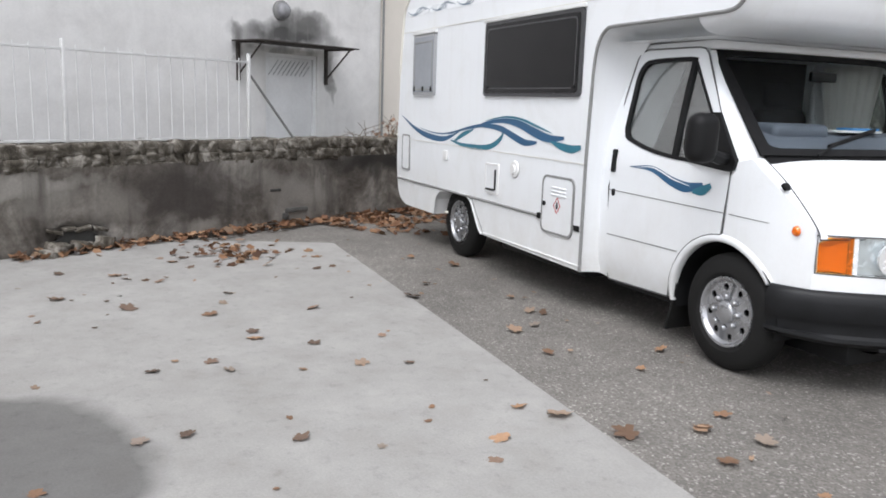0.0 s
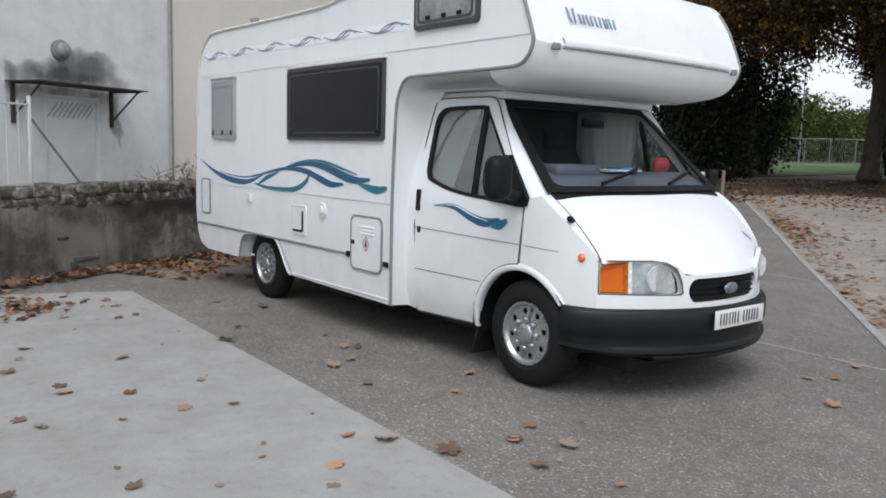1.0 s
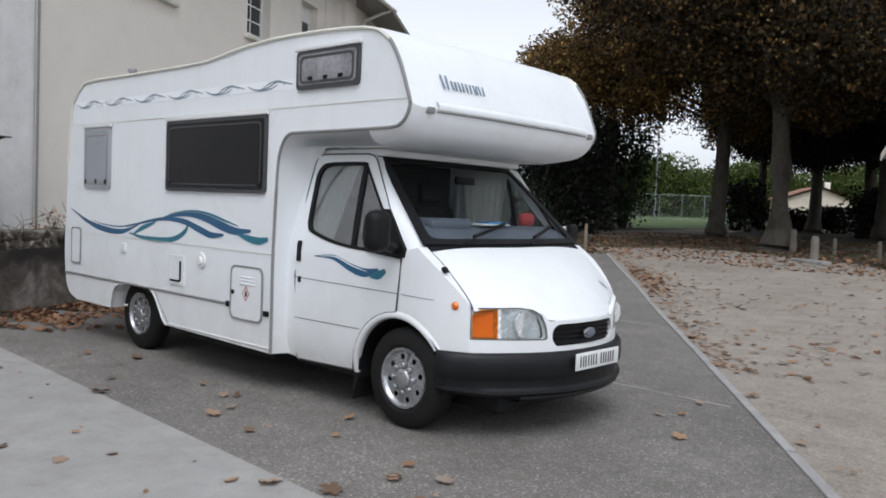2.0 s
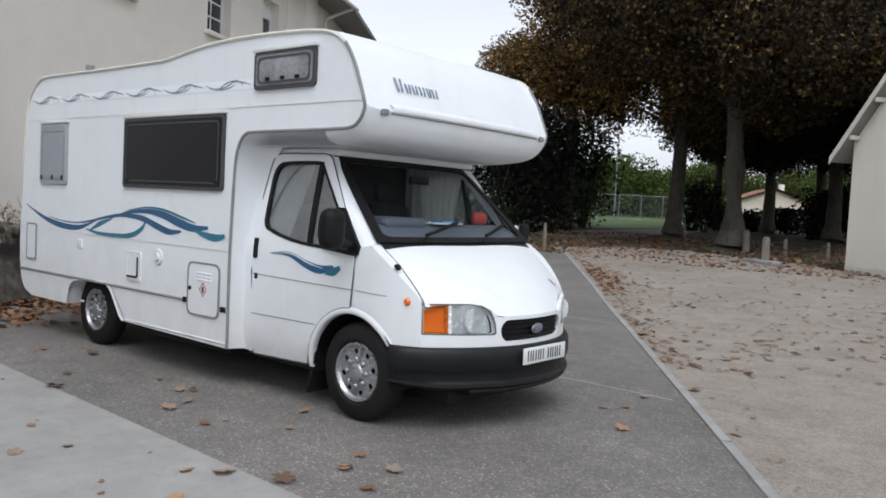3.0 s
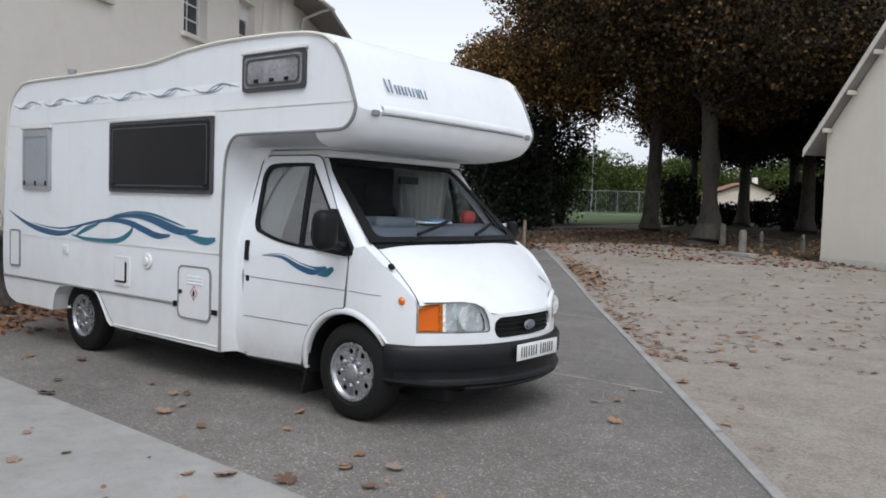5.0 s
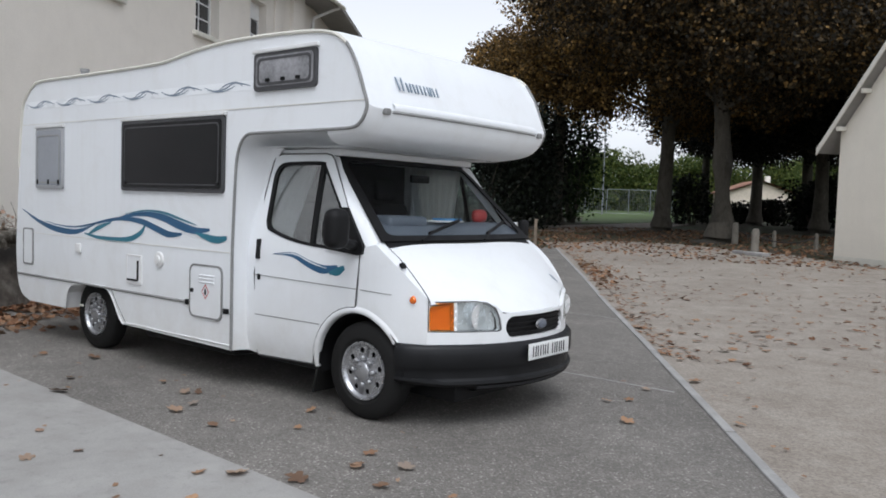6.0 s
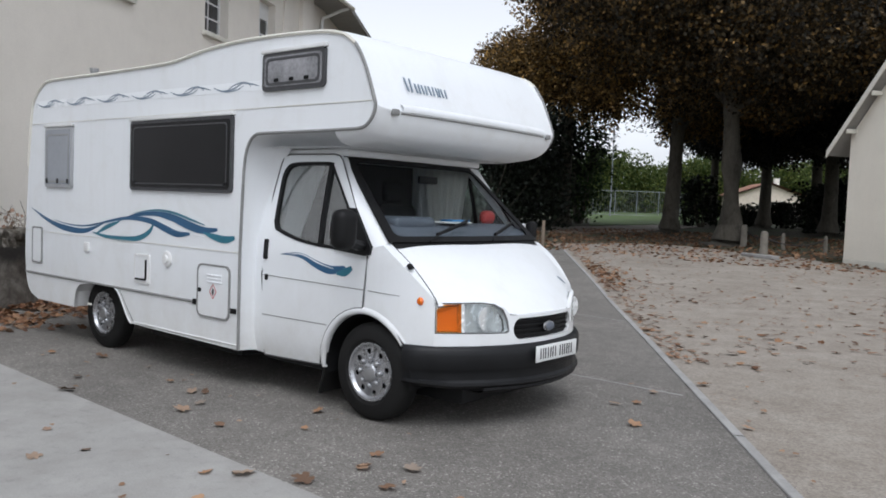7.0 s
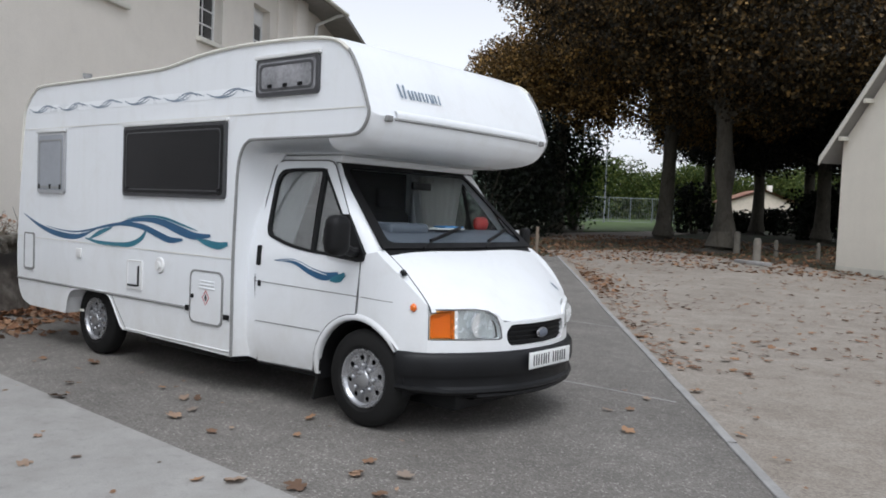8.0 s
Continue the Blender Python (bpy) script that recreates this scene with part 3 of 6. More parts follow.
def build_boundary_wall():
    wall = thing("wall_boundary", WALL, "low stained rendered wall topped with mossy rubble", "wall", "", "structure")
    # the plastered base, its face uneven, with a broken hole near the ground
    bm = bmesh.new()
    nx, nz = 120, 9
    vs = {}
    for i in range(nx + 1):
        for j in range(nz + 1):
            s, z = -7 + 20 * i / nx, -0.1 + 0.86 * j / nz
            off = 0.025 * noise.noise((s * 1.3, z * 2.0, 3.1)) + 0.012 * noise.noise((s * 6, z * 6, 0))
            if abs(s - 0.62) < 0.26 and 0.04 < z < 0.2:
                off += 0.13
            vs[i, j] = bm.verts.new((s, off, z))
    for i in range(nx):
        for j in range(nz):
            bm.faces.new((vs[i, j], vs[i + 1, j], vs[i + 1, j + 1], vs[i, j + 1]))
    back = box(-7, 13, 0.12, 0.32, -0.1, 0.755)
    merge(bm, back)
    part("plaster", bm, M_WALL, wall, "grey cement render with black damp stains", 60)
    # rubble coping, several block shapes shared by many stones
    shapes = []
    for k in range(9):
        b = box(-0.5, 0.5, -0.5, 0.5, -0.5, 0.5, 0.05, 1)
        bmesh.ops.subdivide_edges(b, edges=b.edges[:], cuts=2, use_grid_fill=True)
        for v in b.verts:
            v.co += Vector((noise.noise(v.co * 1.7 + Vector((k * 9, 0, 0))), noise.noise(v.co * 1.7 + Vector((0, k * 9, 4))), noise.noise(v.co * 1.7 + Vector((2, 0, k * 9))))) * 0.11 + Vector((0, noise.noise(v.co * 5 + Vector((k * 5, 0, 0))) * 0.07, noise.noise(v.co * 4) * 0.05))
        me = bpy.data.meshes.new("coping_stone")
        b.to_mesh(me)
        b.free()
        me.materials.append(M_STONE)
        me.shade_smooth()
        shapes.append(me)
    for row, (z0, hh) in enumerate(((0.8, 0.115), (0.905, 0.115))):
        s = -6.9
        while s < 12.8:
            w = random.uniform(0.13, 0.34)
            ob = new("coping_stone", random.choice(shapes))
            ob.parent = wall
            ob.matrix_basis = Matrix.LocRotScale((s + w / 2, 0.165 + random.uniform(-0.015, 0.01), z0 + random.uniform(-0.008, 0.008)), Euler((random.uniform(-0.08, 0.08), random.uniform(-0.06, 0.06), random.uniform(-0.05, 0.05))), (w * 1.05, 0.32, hh * random.uniform(1.0, 1.25)))
            s += w
    ledge = box(-7, 13, 0.005, 0.3, 0.74, 0.77, 0.008)
    part("ledge", ledge, M_STONE, wall)
    # dark blocks for the shadowed cracks where the plaster has fallen off
    for s0, s1, z0, z1 in ((3.02, 3.34, 0.15, 0.2), (2.98, 3.06, 0.06, 0.15), (2.8, 2.95, 0.4, 0.43)):
        part("broken_ledge", box(s0, s1, -0.02, 0.06, z0, z1, 0.008), M_CREVICE, wall)
    r = random.Random(8)
    ragged = [(0.63 + 0.27 * math.cos(a) * r.uniform(0.7, 1.1), 0.105 + 0.095 * math.sin(a) * r.uniform(0.6, 1.15)) for a in (k * math.pi / 9 for k in range(18))]
    # the darkness inside the hole is this near-black sheet
    part("dark_hollow", sheet(ragged, [], lambda u, v, w: (u, 0.012 + w, v), 0.012), M_CREVICE, wall, "dark sheet for the shade in a ragged hole in the wall foot", 0)
    for s, z, w in ((0.42, 0.2, 0.14), (0.55, 0.215, 0.12), (0.68, 0.205, 0.16), (0.84, 0.19, 0.13)):
        ob = new("broken_edge", shapes[int(s * 10) % 9])
        ob.parent = wall
        ob.matrix_basis = Matrix.LocRotScale((s, 0.005, z), Euler((0.2, r.uniform(-0.3, 0.3), 0)), (w, 0.06, 0.028))
    # loose broken stones at the hole
    for s, w, h, y in ((0.42, 0.2, 0.12, -0.05), (0.66, 0.16, 0.1, 0.03), (0.86, 0.18, 0.13, -0.01), (0.3, 0.12, 0.07, -0.12)):
        ob = new("loose_stone", random.choice(shapes))
        ob.matrix_basis = WALL @ Matrix.LocRotScale((s, y - 0.03, h * 0.42), Euler((0.1, 0.15, s)), (w, 0.16, h))
        tagged(ob, "broken rubble stone fallen from the wall foot", "stone", "stones at the wall foot")


def build_fence():
    fence = thing("fence", WALL @ pose(0, 0.14, 0.95), "white painted steel railing on the wall", "fence")
    for z in (0.03, 0.83):
        part("rail", box(-6.9, 2.64, -0.015, 0.015, z - 0.011, z + 0.011, 0.003), M_FENCE, fence)
    for s in (-5.6, -3.52, -1.44, 0.64, 2.64):
        part("post", box(s - 0.017, s + 0.017, -0.017, 0.017, -0.06, 0.92, 0.006), M_FENCE, fence)
    bar = box(-0.005, 0.005, -0.005, 0.005, 0.0, 0.87, 0.0012)
    me = bpy.data.meshes.new("bar")
    bar.to_mesh(me)
    bar.free()
    me.materials.append(M_FENCE)
    s = -6.8
    while s < 2.55:
        if min(abs(s - p) for p in (-5.6, -3.52, -1.44, 0.64, 2.64)) > 0.05:
            ob = new("bar", me)
            ob.parent = fence
            ob.location = (s, 0, 0)
        s += 0.135
    part("stay", tube([(2.68, 0.05, 0.72), (3.32, 0.05, 0.0)], 0.013, 6), M_GREYTRIM, fence, "grey steel diagonal stay")


BUILD_OFF = 1.6


def wall_with_windows(x0, x1, z0, z1, windows, depth):
    holes = [[(a, c), (b, c), (b, d), (a, d)] for a, b, c, d in windows]
    return sheet([(x0, z0), (x1, z0), (x1, z1), (x0, z1)], holes, lambda u, v, w: (u, w, v), depth)


def casement(name, house, a, b, c, d, cols, rows, inset=0.2, shutter_box=0.0):
    """A white window in its reveal: frame with glazing bars, panes, sill."""
    win = new(name)
    win.parent = house
    f = 0.06
    fr = boxes((a, a + f, inset, inset + 0.06, c, d), (b - f, b, inset, inset + 0.06, c, d), (a + f, b - f, inset, inset + 0.06, c, c + f), (a + f, b - f, inset, inset + 0.06, d - f - shutter_box, d), bevel=0.006)
    part("window_frame", fr, M_WHITE, win)
    top = d - f - shutter_box
    gw, gh = (b - a - 2 * f) / cols, (top - c - f) / rows
    for i in range(cols):
        for j in range(rows):
            part("pane", box(a + f + i * gw + 0.015, a + f + (i + 1) * gw - 0.015, inset + 0.03, inset + 0.04, c + f + j * gh + 0.015, c + f + (j + 1) * gh - 0.015), M_WIN, win, "", 0)
    bars = bmesh.new()
    for i in range(1, cols):
        merge(bars, box(a + f + i * gw - 0.018, a + f + i * gw + 0.018, inset + 0.01, inset + 0.05, c + f, top))
    for j in range(1, rows):
        merge(bars, box(a + f, b - f, inset + 0.012, inset + 0.048, c + f + j * gh - 0.016, c + f + j * gh + 0.016))
    part("glazing_bars", bars, M_WHITE, win)
    part("window_sill", box(a - 0.12, b + 0.12, -0.1, inset, c - 0.1, c, 0.012), M_CREAMTRIM, win)


def build_building():
    house = thing("building", WALL @ pose(0, BUILD_OFF, 0), "two-storey rendered building, grey part and cream part", "building")
    grey_end = 6.22
    part("wall_grey", sheet([(-9, -0.1), (grey_end, -0.1), (grey_end, 7.2), (-9, 7.2)], [[(4.05, 0.3), (4.95, 0.3), (4.95, 2.0), (4.05, 2.0)]], lambda u, v, w: (u, w, v), 0.3), M_GREYR, house, "stained pale grey render", 0)
    wins = [(8.3, 9.5, 4.95, 6.3), (12.25, 13.3, 4.95, 6.4), (14.9, 15.85, 4.75, 6.35)]
    part("wall_cream", wall_with_windows(grey_end + 0.02, 17.4, -0.1, 7.2, wins, 0.3), M_CREAM, house, "smooth cream render", 0)
    for v in ((0, 2, 2), (1, 2, 4), (2, 2, 3)):
        a, b, c, d = wins[v[0]]
        casement("window", house, a, b, c, d, v[1], v[2], 0.2, 0.35 if v[0] == 2 else 0.0)
    part("pilaster", box(16.3, 16.85, -0.05, 0.0, -0.1, 7.2, 0.015), M_CREAM, house)
    part("pilaster", box(17.4, 18.2, -0.12, 0.3, -0.1, 7.2, 0.02), M_CREAM, house)
    part("wall_wing", box(18.2, 19.6, 0.15, 0.45, -0.1, 7.2), M_CREAM, house)
    # beyond the corner the front bends back a little
    c, d = (19.6, 0.15), (27.3, 1.42)
    part("wall_bent_wing", sheet([(0, -0.1), (1, -0.1), (1, 7.2), (0, 7.2)], [], lambda u, v, w: (c[0] + (d[0] - c[0]) * u, c[1] + (d[1] - c[1]) * u + w, v), 0.3), M_CREAM, house, "", 0)
    part("wall_end", box(27.0, 27.3, 1.72, 9, -0.1, 7.2), M_CREAM, house)
    part("wall_back", box(-9, 27.3, 8.7, 9.0, -0.1, 7.2), M_CREAM, house)
    part("wall_side", box(-9, -8.7, 0.3, 8.7, -0.1, 7.2), M_GREYR, house)
    # hipped roof with an overhanging eave that follows the bend
    top = 7.28
    e = [(-9.7, -0.7, top), (19.73, -0.7, top), (27.9, 0.65, top), (27.9, 9.7, top), (-9.7, 9.7, top)]
    rz = [(-4.5, 4.5, 10.4), (22.5, 5.0, 10.4)]
    bm = bmesh.new()
    v = [bm.verts.new(p) for p in e + rz]
    lo = [bm.verts.new((p[0], p[1], p[2] - 0.14)) for p in e]
    for f in ((v[0], v[1], v[6], v[5]), (v[1], v[2], v[6]), (v[2], v[3], v[6]), (v[3], v[4], v[5], v[6]), (v[4], v[0], v[5])):
        bm.faces.new(f)
    for i in range(5):
        bm.faces.new((v[i], lo[i], lo[(i + 1) % 5], v[(i + 1) % 5]))
    bm.faces.new(lo)
    bmesh.ops.recalc_face_normals(bm, faces=bm.faces[:])
    part("roof", bm, M_ROOFEDGE, house, "grey-brown tiled hipped roof with deep eaves", 0)
    part("gutter", tube([(-9.7, -0.76, 7.2), (19.74, -0.76, 7.2)], 0.06, 8), M_CREAMTRIM, house, "pale eaves gutter")
    part("downpipe", tube([(grey_end + 0.0, -0.06, 0), (grey_end, -0.06, 7.1)], 0.018, 8), M_GREYTRIM, house, "dark grey drainpipe")
    part("downpipe", tube([(18.42, 0.09, 0), (18.42, 0.09, 7.1)], 0.05, 8), M_GREYTRIM, house)
    part("downpipe", tube([(19.38, 0.09, 0), (19.38, 0.09, 6.7), (19.4, 0.06, 6.85), (19.42, -0.5, 7.08), (19.42, -0.72, 7.14)], 0.05, 8), M_WHITE, house, "white drainpipe bent out to the gutter")
    # small service door under a rusty canopy
    door = new("door")
    door.parent = house
    part("door_frame", boxes((4.05, 4.1, 0.02, 0.12, 0.3, 2.0), (4.9, 4.95, 0.02, 0.12, 0.3, 2.0), (4.1, 4.9, 0.02, 0.12, 1.95, 2.0)), M_DOORP, door)
    part("door_leaf", box(4.1, 4.9, 0.06, 0.1, 0.3, 1.95, 0.004), M_DOORP, door)
    lat = bmesh.new()
    for i in range(9):
        a = 4.14 + i * 0.075
        merge(lat, tube([(a, 0.05, 1.72), (min(a + 0.16, 4.86), 0.05, 1.72 + (min(a + 0.16, 4.86) - a) * 1.2)], 0.006, 4))
    part("lattice", lat, M_PALEFRAME, door, "diagonal lattice vent at the door head")
    can = new("canopy")
    can.parent = house
    part("canopy_sheet", box(3.5, 5.2, -0.58, -0.02, 2.1, 2.115, 0.003), M_RUST, can, "rusty thin metal canopy")
    for s in (3.6, 5.1):
        part("bracket", boxes((s - 0.02, s + 0.02, -0.04, -0.002, 1.62, 2.1), (s - 0.012, s + 0.012, -0.55, -0.02, 2.08, 2.1)), M_RUST, can)
        part("strut", tube([(s, -0.03, 1.7), (s, -0.5, 2.09)], 0.012, 6), M_RUST, can)
    lamp = thing("wall_lamp", WALL @ pose(4.3, BUILD_OFF, 2.55, 0, 0, 0), "round glass bulkhead lamp on the wall", "lamp")
    part("base", lathe([(0.0, 0.0), (0.13, 0.0), (0.13, -0.04), (0.11, -0.06), (0.0, -0.06)], 24), M_GREYTRIM, lamp)
    part("globe", lathe([(0.105, -0.055), (0.1, -0.09), (0.07, -0.13), (0.03, -0.145), (0.001, -0.148)], 24), M_FROST, lamp, "grey glass globe")


def build_barn():
    """A gabled outbuilding: the plain gable faces the courtyard."""
    d = Vector((1.49, -1.18, 0)).normalized()
    m = Matrix(((d.x, -d.y, 0, -1.85), (d.y, d.x, 0, 20.88), (0, 0, 1, 0.24), (0, 0, 0, 1)))
    barn = thing("barn", m, "cream rendered outbuilding with a steep tiled gable roof", "outbuilding")
    half, eave, apex = 2.9, 3.57, 6.68
    prof = [(0, -0.3), (2 * half, -0.3), (2 * half, eave), (half, apex), (0, eave)]
    part("gable_wall", sheet(prof, [], lambda u, v, w: (u, w, v), 0.3), M_BARN, barn, "plain cream render", 0)
    part("side_wall", box(0, 0.3, 0.3, 9, -0.3, eave), M_BARN, barn)
    part("side_wall", box(2 * half - 0.3, 2 * half, 0.3, 9, -0.3, eave), M_BARN, barn)
    part("back_wall", sheet(prof, [], lambda u, v, w: (u, 9 + w, v), 0.3), M_BARN, barn, "", 0)
    k = (apex - eave) / half
    for sgn, cx in ((1, 0), (-1, 2 * half)):
        rows = []
        for y in (-0.3, 9.6):
            ends = [(cx - sgn * 0.55, eave - 0.55 * k), (half, apex)]
            rows.append([(x, y, z + dz) for dz in (0.04, 0.16) for x, z in (ends if dz < 0.1 else ends[::-1])])
        bm = loft(rows, True)
        bm.faces.new([v for v in bm.verts if v.co.y < 0])
        bm.faces.new([v for v in bm.verts if v.co.y > 1])
        bmesh.ops.recalc_face_normals(bm, faces=bm.faces[:])
        part("roof_slope", bm, M_ROOFEDGE, barn, "", 0)
        brd = [(cx - sgn * 0.57, eave - 0.57 * k), (half, apex), (half, apex + 0.2), (cx - sgn * 0.57, eave - 0.57 * k + 0.2)]
        part("barge_board", sheet(brd, [], lambda u, v, w: (u, -0.33 + w, v), 0.03), M_CREAMTRIM, barn, "pale painted barge board", 0)
        for f in (0.06, 0.36, 0.66):
            x = cx + sgn * half * f
            z = eave + half * f * k
            part("purlin", box(x - 0.045, x + 0.045, -0.28, 0.02, z - 0.15, z - 0.03, 0.01), M_CREAMTRIM, barn)
    part("plinth", box(0.0, 2 * half, -0.012, 0.0, -0.28, 0.14), M_CREAMTRIM, barn)


def build_rear_wall():
    """An unseen plain wall behind the camera, added for reflections and bounced light."""
    setting("wall_south", box(-14, 22, -15.6, -15.2, -0.1, 3.4), M_CREAM, "plain cream wall, unseen, added to close the yard", "wall", 0)

# ---- motorhome ----
VAN_W, MID = 2.12, 1.06


def cab_y(x, z):
    y = 0.085
    if z > 1.08:
        y += 0.17 * ((z - 1.08) / 0.72) ** 1.25
    if z < 0.5:
        y += 0.03 * ((0.5 - z) / 0.2) ** 2
    if x > 0.15:
        y += 0.105 * ((x - 0.15) / 0.38) ** 2
    return y


def on_cab(side, lift=0.0):
    if side > 0:
        return lambda u, v, w: (u, cab_y(u, v) - lift + w, v)
    return lambda u, v, w: (u, VAN_W - cab_y(u, v) + lift - w, v)


def on_body(side, lift=0.0):
    if side > 0:
        return lambda u, v, w: (u, -lift + w, v)
    return lambda u, v, w: (u, VAN_W + lift - w, v)


def nose_drop(y):
    """How far the bowed front falls back from its middle."""
    return 0.327 * (abs(y - MID) / 0.867) ** 2.2


def front_x(y, base=0.854):
    return base - nose_drop(y)


REAR_TOP = [(-4.54, 0.36), (-4.7, 0.41), (-4.79, 0.52), (-4.83, 0.7), (-4.84, 0.97), (-4.78, 1.7), (-4.7, 2.25), (-4.63, 2.38), (-4.48, 2.49), (-4.28, 2.53), (-3.4, 2.527), (-2.35, 2.53), (-2.1, 2.545), (-1.75, 2.59), (-1.39, 2.615), (-1.06, 2.62), (-0.63, 2.61)]
NOSE_SIDE = [(-0.63, 2.61), (-0.34, 2.59), (-0.18, 2.555), (-0.08, 2.49), (0.01, 2.36), (0.08, 2.2), (0.118, 2.10), (0.12, 2.085), (0.115, 2.05), (0.09, 2.0), (0.04, 1.955), (-0.03, 1.938), (-0.14, 1.936), (-0.25, 1.934)]
NOSE_MID = [(-0.63, 2.625), (-0.34, 2.615), (-0.12, 2.55), (0.02, 2.42), (0.10, 2.28), (0.155, 2.16), (0.185, 2.08), (0.2, 2.062), (0.188, 2.04), (0.16, 1.965), (0.10, 1.90), (0.0, 1.865), (-0.12, 1.848), (-0.25, 1.838)]
SURROUND = [(-0.25, 1.934), (-0.7, 1.932), (-1.03, 1.93), (-1.09, 1.92), (-1.14, 1.89), (-1.18, 1.83), (-1.205, 1.75), (-1.22, 1.6), (-1.235, 1.2), (-1.24, 0.96), (-1.235, 0.31)]
INNER = [(-0.25, 1.838), (-0.7, 1.85), (-0.94, 1.85), (-1.0, 1.84), (-1.04, 1.81), (-1.07, 1.76), (-1.085, 1.7), (-1.095, 1.6), (-1.105, 1.2), (-1.11, 0.96), (-1.1, 0.275)]
ARCH = [(-2.76, 0.327), (-2.82, 0.37), (-2.89, 0.46), (-2.98, 0.57), (-3.06, 0.615), (-3.15, 0.63), (-3.55, 0.61), (-3.69, 0.58), (-3.76, 0.51), (-3.8, 0.36)]


def build_van():
    van = thing("motorhome", pose(0, 0, 0), "white overcab motorhome with blue wave decals, parked on asphalt", "motorhome")

    # living body
    body = part("body", sheet(REAR_TOP + NOSE_SIDE[1:] + SURROUND[1:] + ARCH, [], on_body(1), 0.03), M_VAN, van, "white panelled living body", 20)
    merge_bm = sheet(REAR_TOP + NOSE_SIDE[1:] + SURROUND[1:] + ARCH, [], on_body(-1), 0.03)
    part("side_panel", merge_bm, M_VAN, body, "", 20)
    skin = smooth_line(REAR_TOP, 3)
    part("roof_and_rear", loft([[(x, y, z) for x, z in skin] for y in (0.001, 0.05, 0.3, MID, 1.8, 2.07, VAN_W - 0.001)]), M_VAN, body, "", 60)
    part("floor_pan", boxes((-2.7, -1.27, 0.05, VAN_W - 0.05, 0.33, 0.37), (-4.42, -4.0, 0.05, VAN_W - 0.05, 0.38, 0.42), (-4.0, -2.7, 0.36, VAN_W - 0.36, 0.34, 0.4)), M_BLACK, van)
    # overcab nose, rounded into the sides
    rows = []
    for y in [0, 0.004, 0.012, 0.025, 0.045, 0.07, 0.1, 0.14, 0.2, 0.28, 0.36, 0.45, 0.7, MID, 1.4] + [VAN_W - q for q in (0.45, 0.36, 0.28, 0.2, 0.14, 0.1, 0.07, 0.045, 0.025, 0.012, 0.004, 0)]:
        near = min(y, VAN_W - y)
        e = 0.25 * math.sqrt(1 - (1 - min(near / 0.14, 1)) ** 2) + 0.75 * (1 - (1 - min(near / 0.8, 1)) ** 2)
        rise = math.sqrt(1 - (1 - min(near / 0.17, 1)) ** 2)
        line = smooth_line([(a + (c - a) * e, b + (d - b) * rise) for (a, b), (c, d) in zip(NOSE_SIDE, NOSE_MID)], 3)
        rows.append([(x, y, z) for x, z in line])
    nose = part("overcab_nose", loft(rows), M_VAN, van, "moulded white overcab nose", 40)
    ridge_y = [0.2 + (VAN_W - 0.4) * i / 24 for i in range(25)]
    bow = [0.06 * (1 - min(min(y, VAN_W - y) / 0.8, 1)) ** 2 for y in ridge_y]
    part("nose_ridge", loft([[(0.18 - b, y, 2.11), (0.2 - b, y, 2.1), (0.212 - b, y, 2.078), (0.206 - b, y, 2.058), (0.19 - b, y, 2.052)] for y, b in zip(ridge_y, bow)]), M_VAN, nose, "moulded lip across the nose", 50)
    # grey tube gives the groove below the lip its shadow
    part("nose_groove", tube([(0.192 - b, y, 2.046) for y, b in zip(ridge_y, bow)], 0.006, 6), M_GREYTRIM, nose, "grey line for the shadowed groove under the ridge")
    for y in (0.14, VAN_W - 0.14):
        part("marker_lamp", box(0.138, 0.178, y - 0.028, y + 0.028, 2.03, 2.07, 0.008), M_GREYTRIM, nose, "small grey front marker lamp")
    # plain bars for the lettering on the nose
    x = 0.285
    for w, h in ((0.088, 0.095), (0.066, 0.065), (0.07, 0.065), (0.078, 0.065), (0.05, 0.065), (0.08, 0.065)):
        zz = 2.238 + (h - 0.065) / 2
        for k, lean in ((0.1, 0.0), (0.58, 0.16)):
            b = box(-0.004, 0.004, x + w * k, x + w * k + 0.013, zz - h / 2, zz + h / 2, 0.002)
            for v in b.verts:
                v.co.y += lean * (v.co.z - zz)
                v.co.x += 0.118 - 0.55 * (v.co.z - 2.245) - 0.03 * max(0, 1 - v.co.y / 0.8) ** 2
            part("decal_bar", b, M_GREYDEC, nose, "slate blue lettering bar")
        x += w
    # concave moulding that frames the cab
    for side in (1, -1):
        rows = []
        for i in range(7):
            a = i / 6 * math.pi / 2
            e, dep = 1 - math.cos(a), math.sin(a) * 0.27
            rows.append([(p[0] + (q[0] - p[0]) * e, dep if side > 0 else VAN_W - dep, p[1] + (q[1] - p[1]) * e) for p, q in zip(SURROUND, INNER)])
        part("cab_surround", loft(rows), M_VAN, van, "", 60)
    part("overcab_floor", loft([[(-0.25 - 0.93 * i / 4, y, 1.835 + 0.012 * i / 4) for i in range(5)] for y in (0.12, MID, VAN_W - 0.12)]), M_VAN, van)
    for side in (1, -1):
        yy = -0.004 if side > 0 else VAN_W + 0.004
        part("edge_seal", tube([(x, yy, z) for x, z in smooth_line(NOSE_SIDE[2:] + SURROUND[1:], 3)], 0.0115, 6), M_GREYTRIM, van, "grey rubber edge seal")
        part("roof_trim", tube([(x, yy, z) for x, z in smooth_line(REAR_TOP[5:] + NOSE_SIDE[1:4], 3)], 0.014, 6), M_CREAMTRIM, van, "yellowed roof edge trim")
        part("waist_trim", tube([(-4.81, yy, 0.622), (-4.2, yy, 0.622), (-1.8, yy, 0.622)], 0.011, 6), M_GREYTRIM, van)
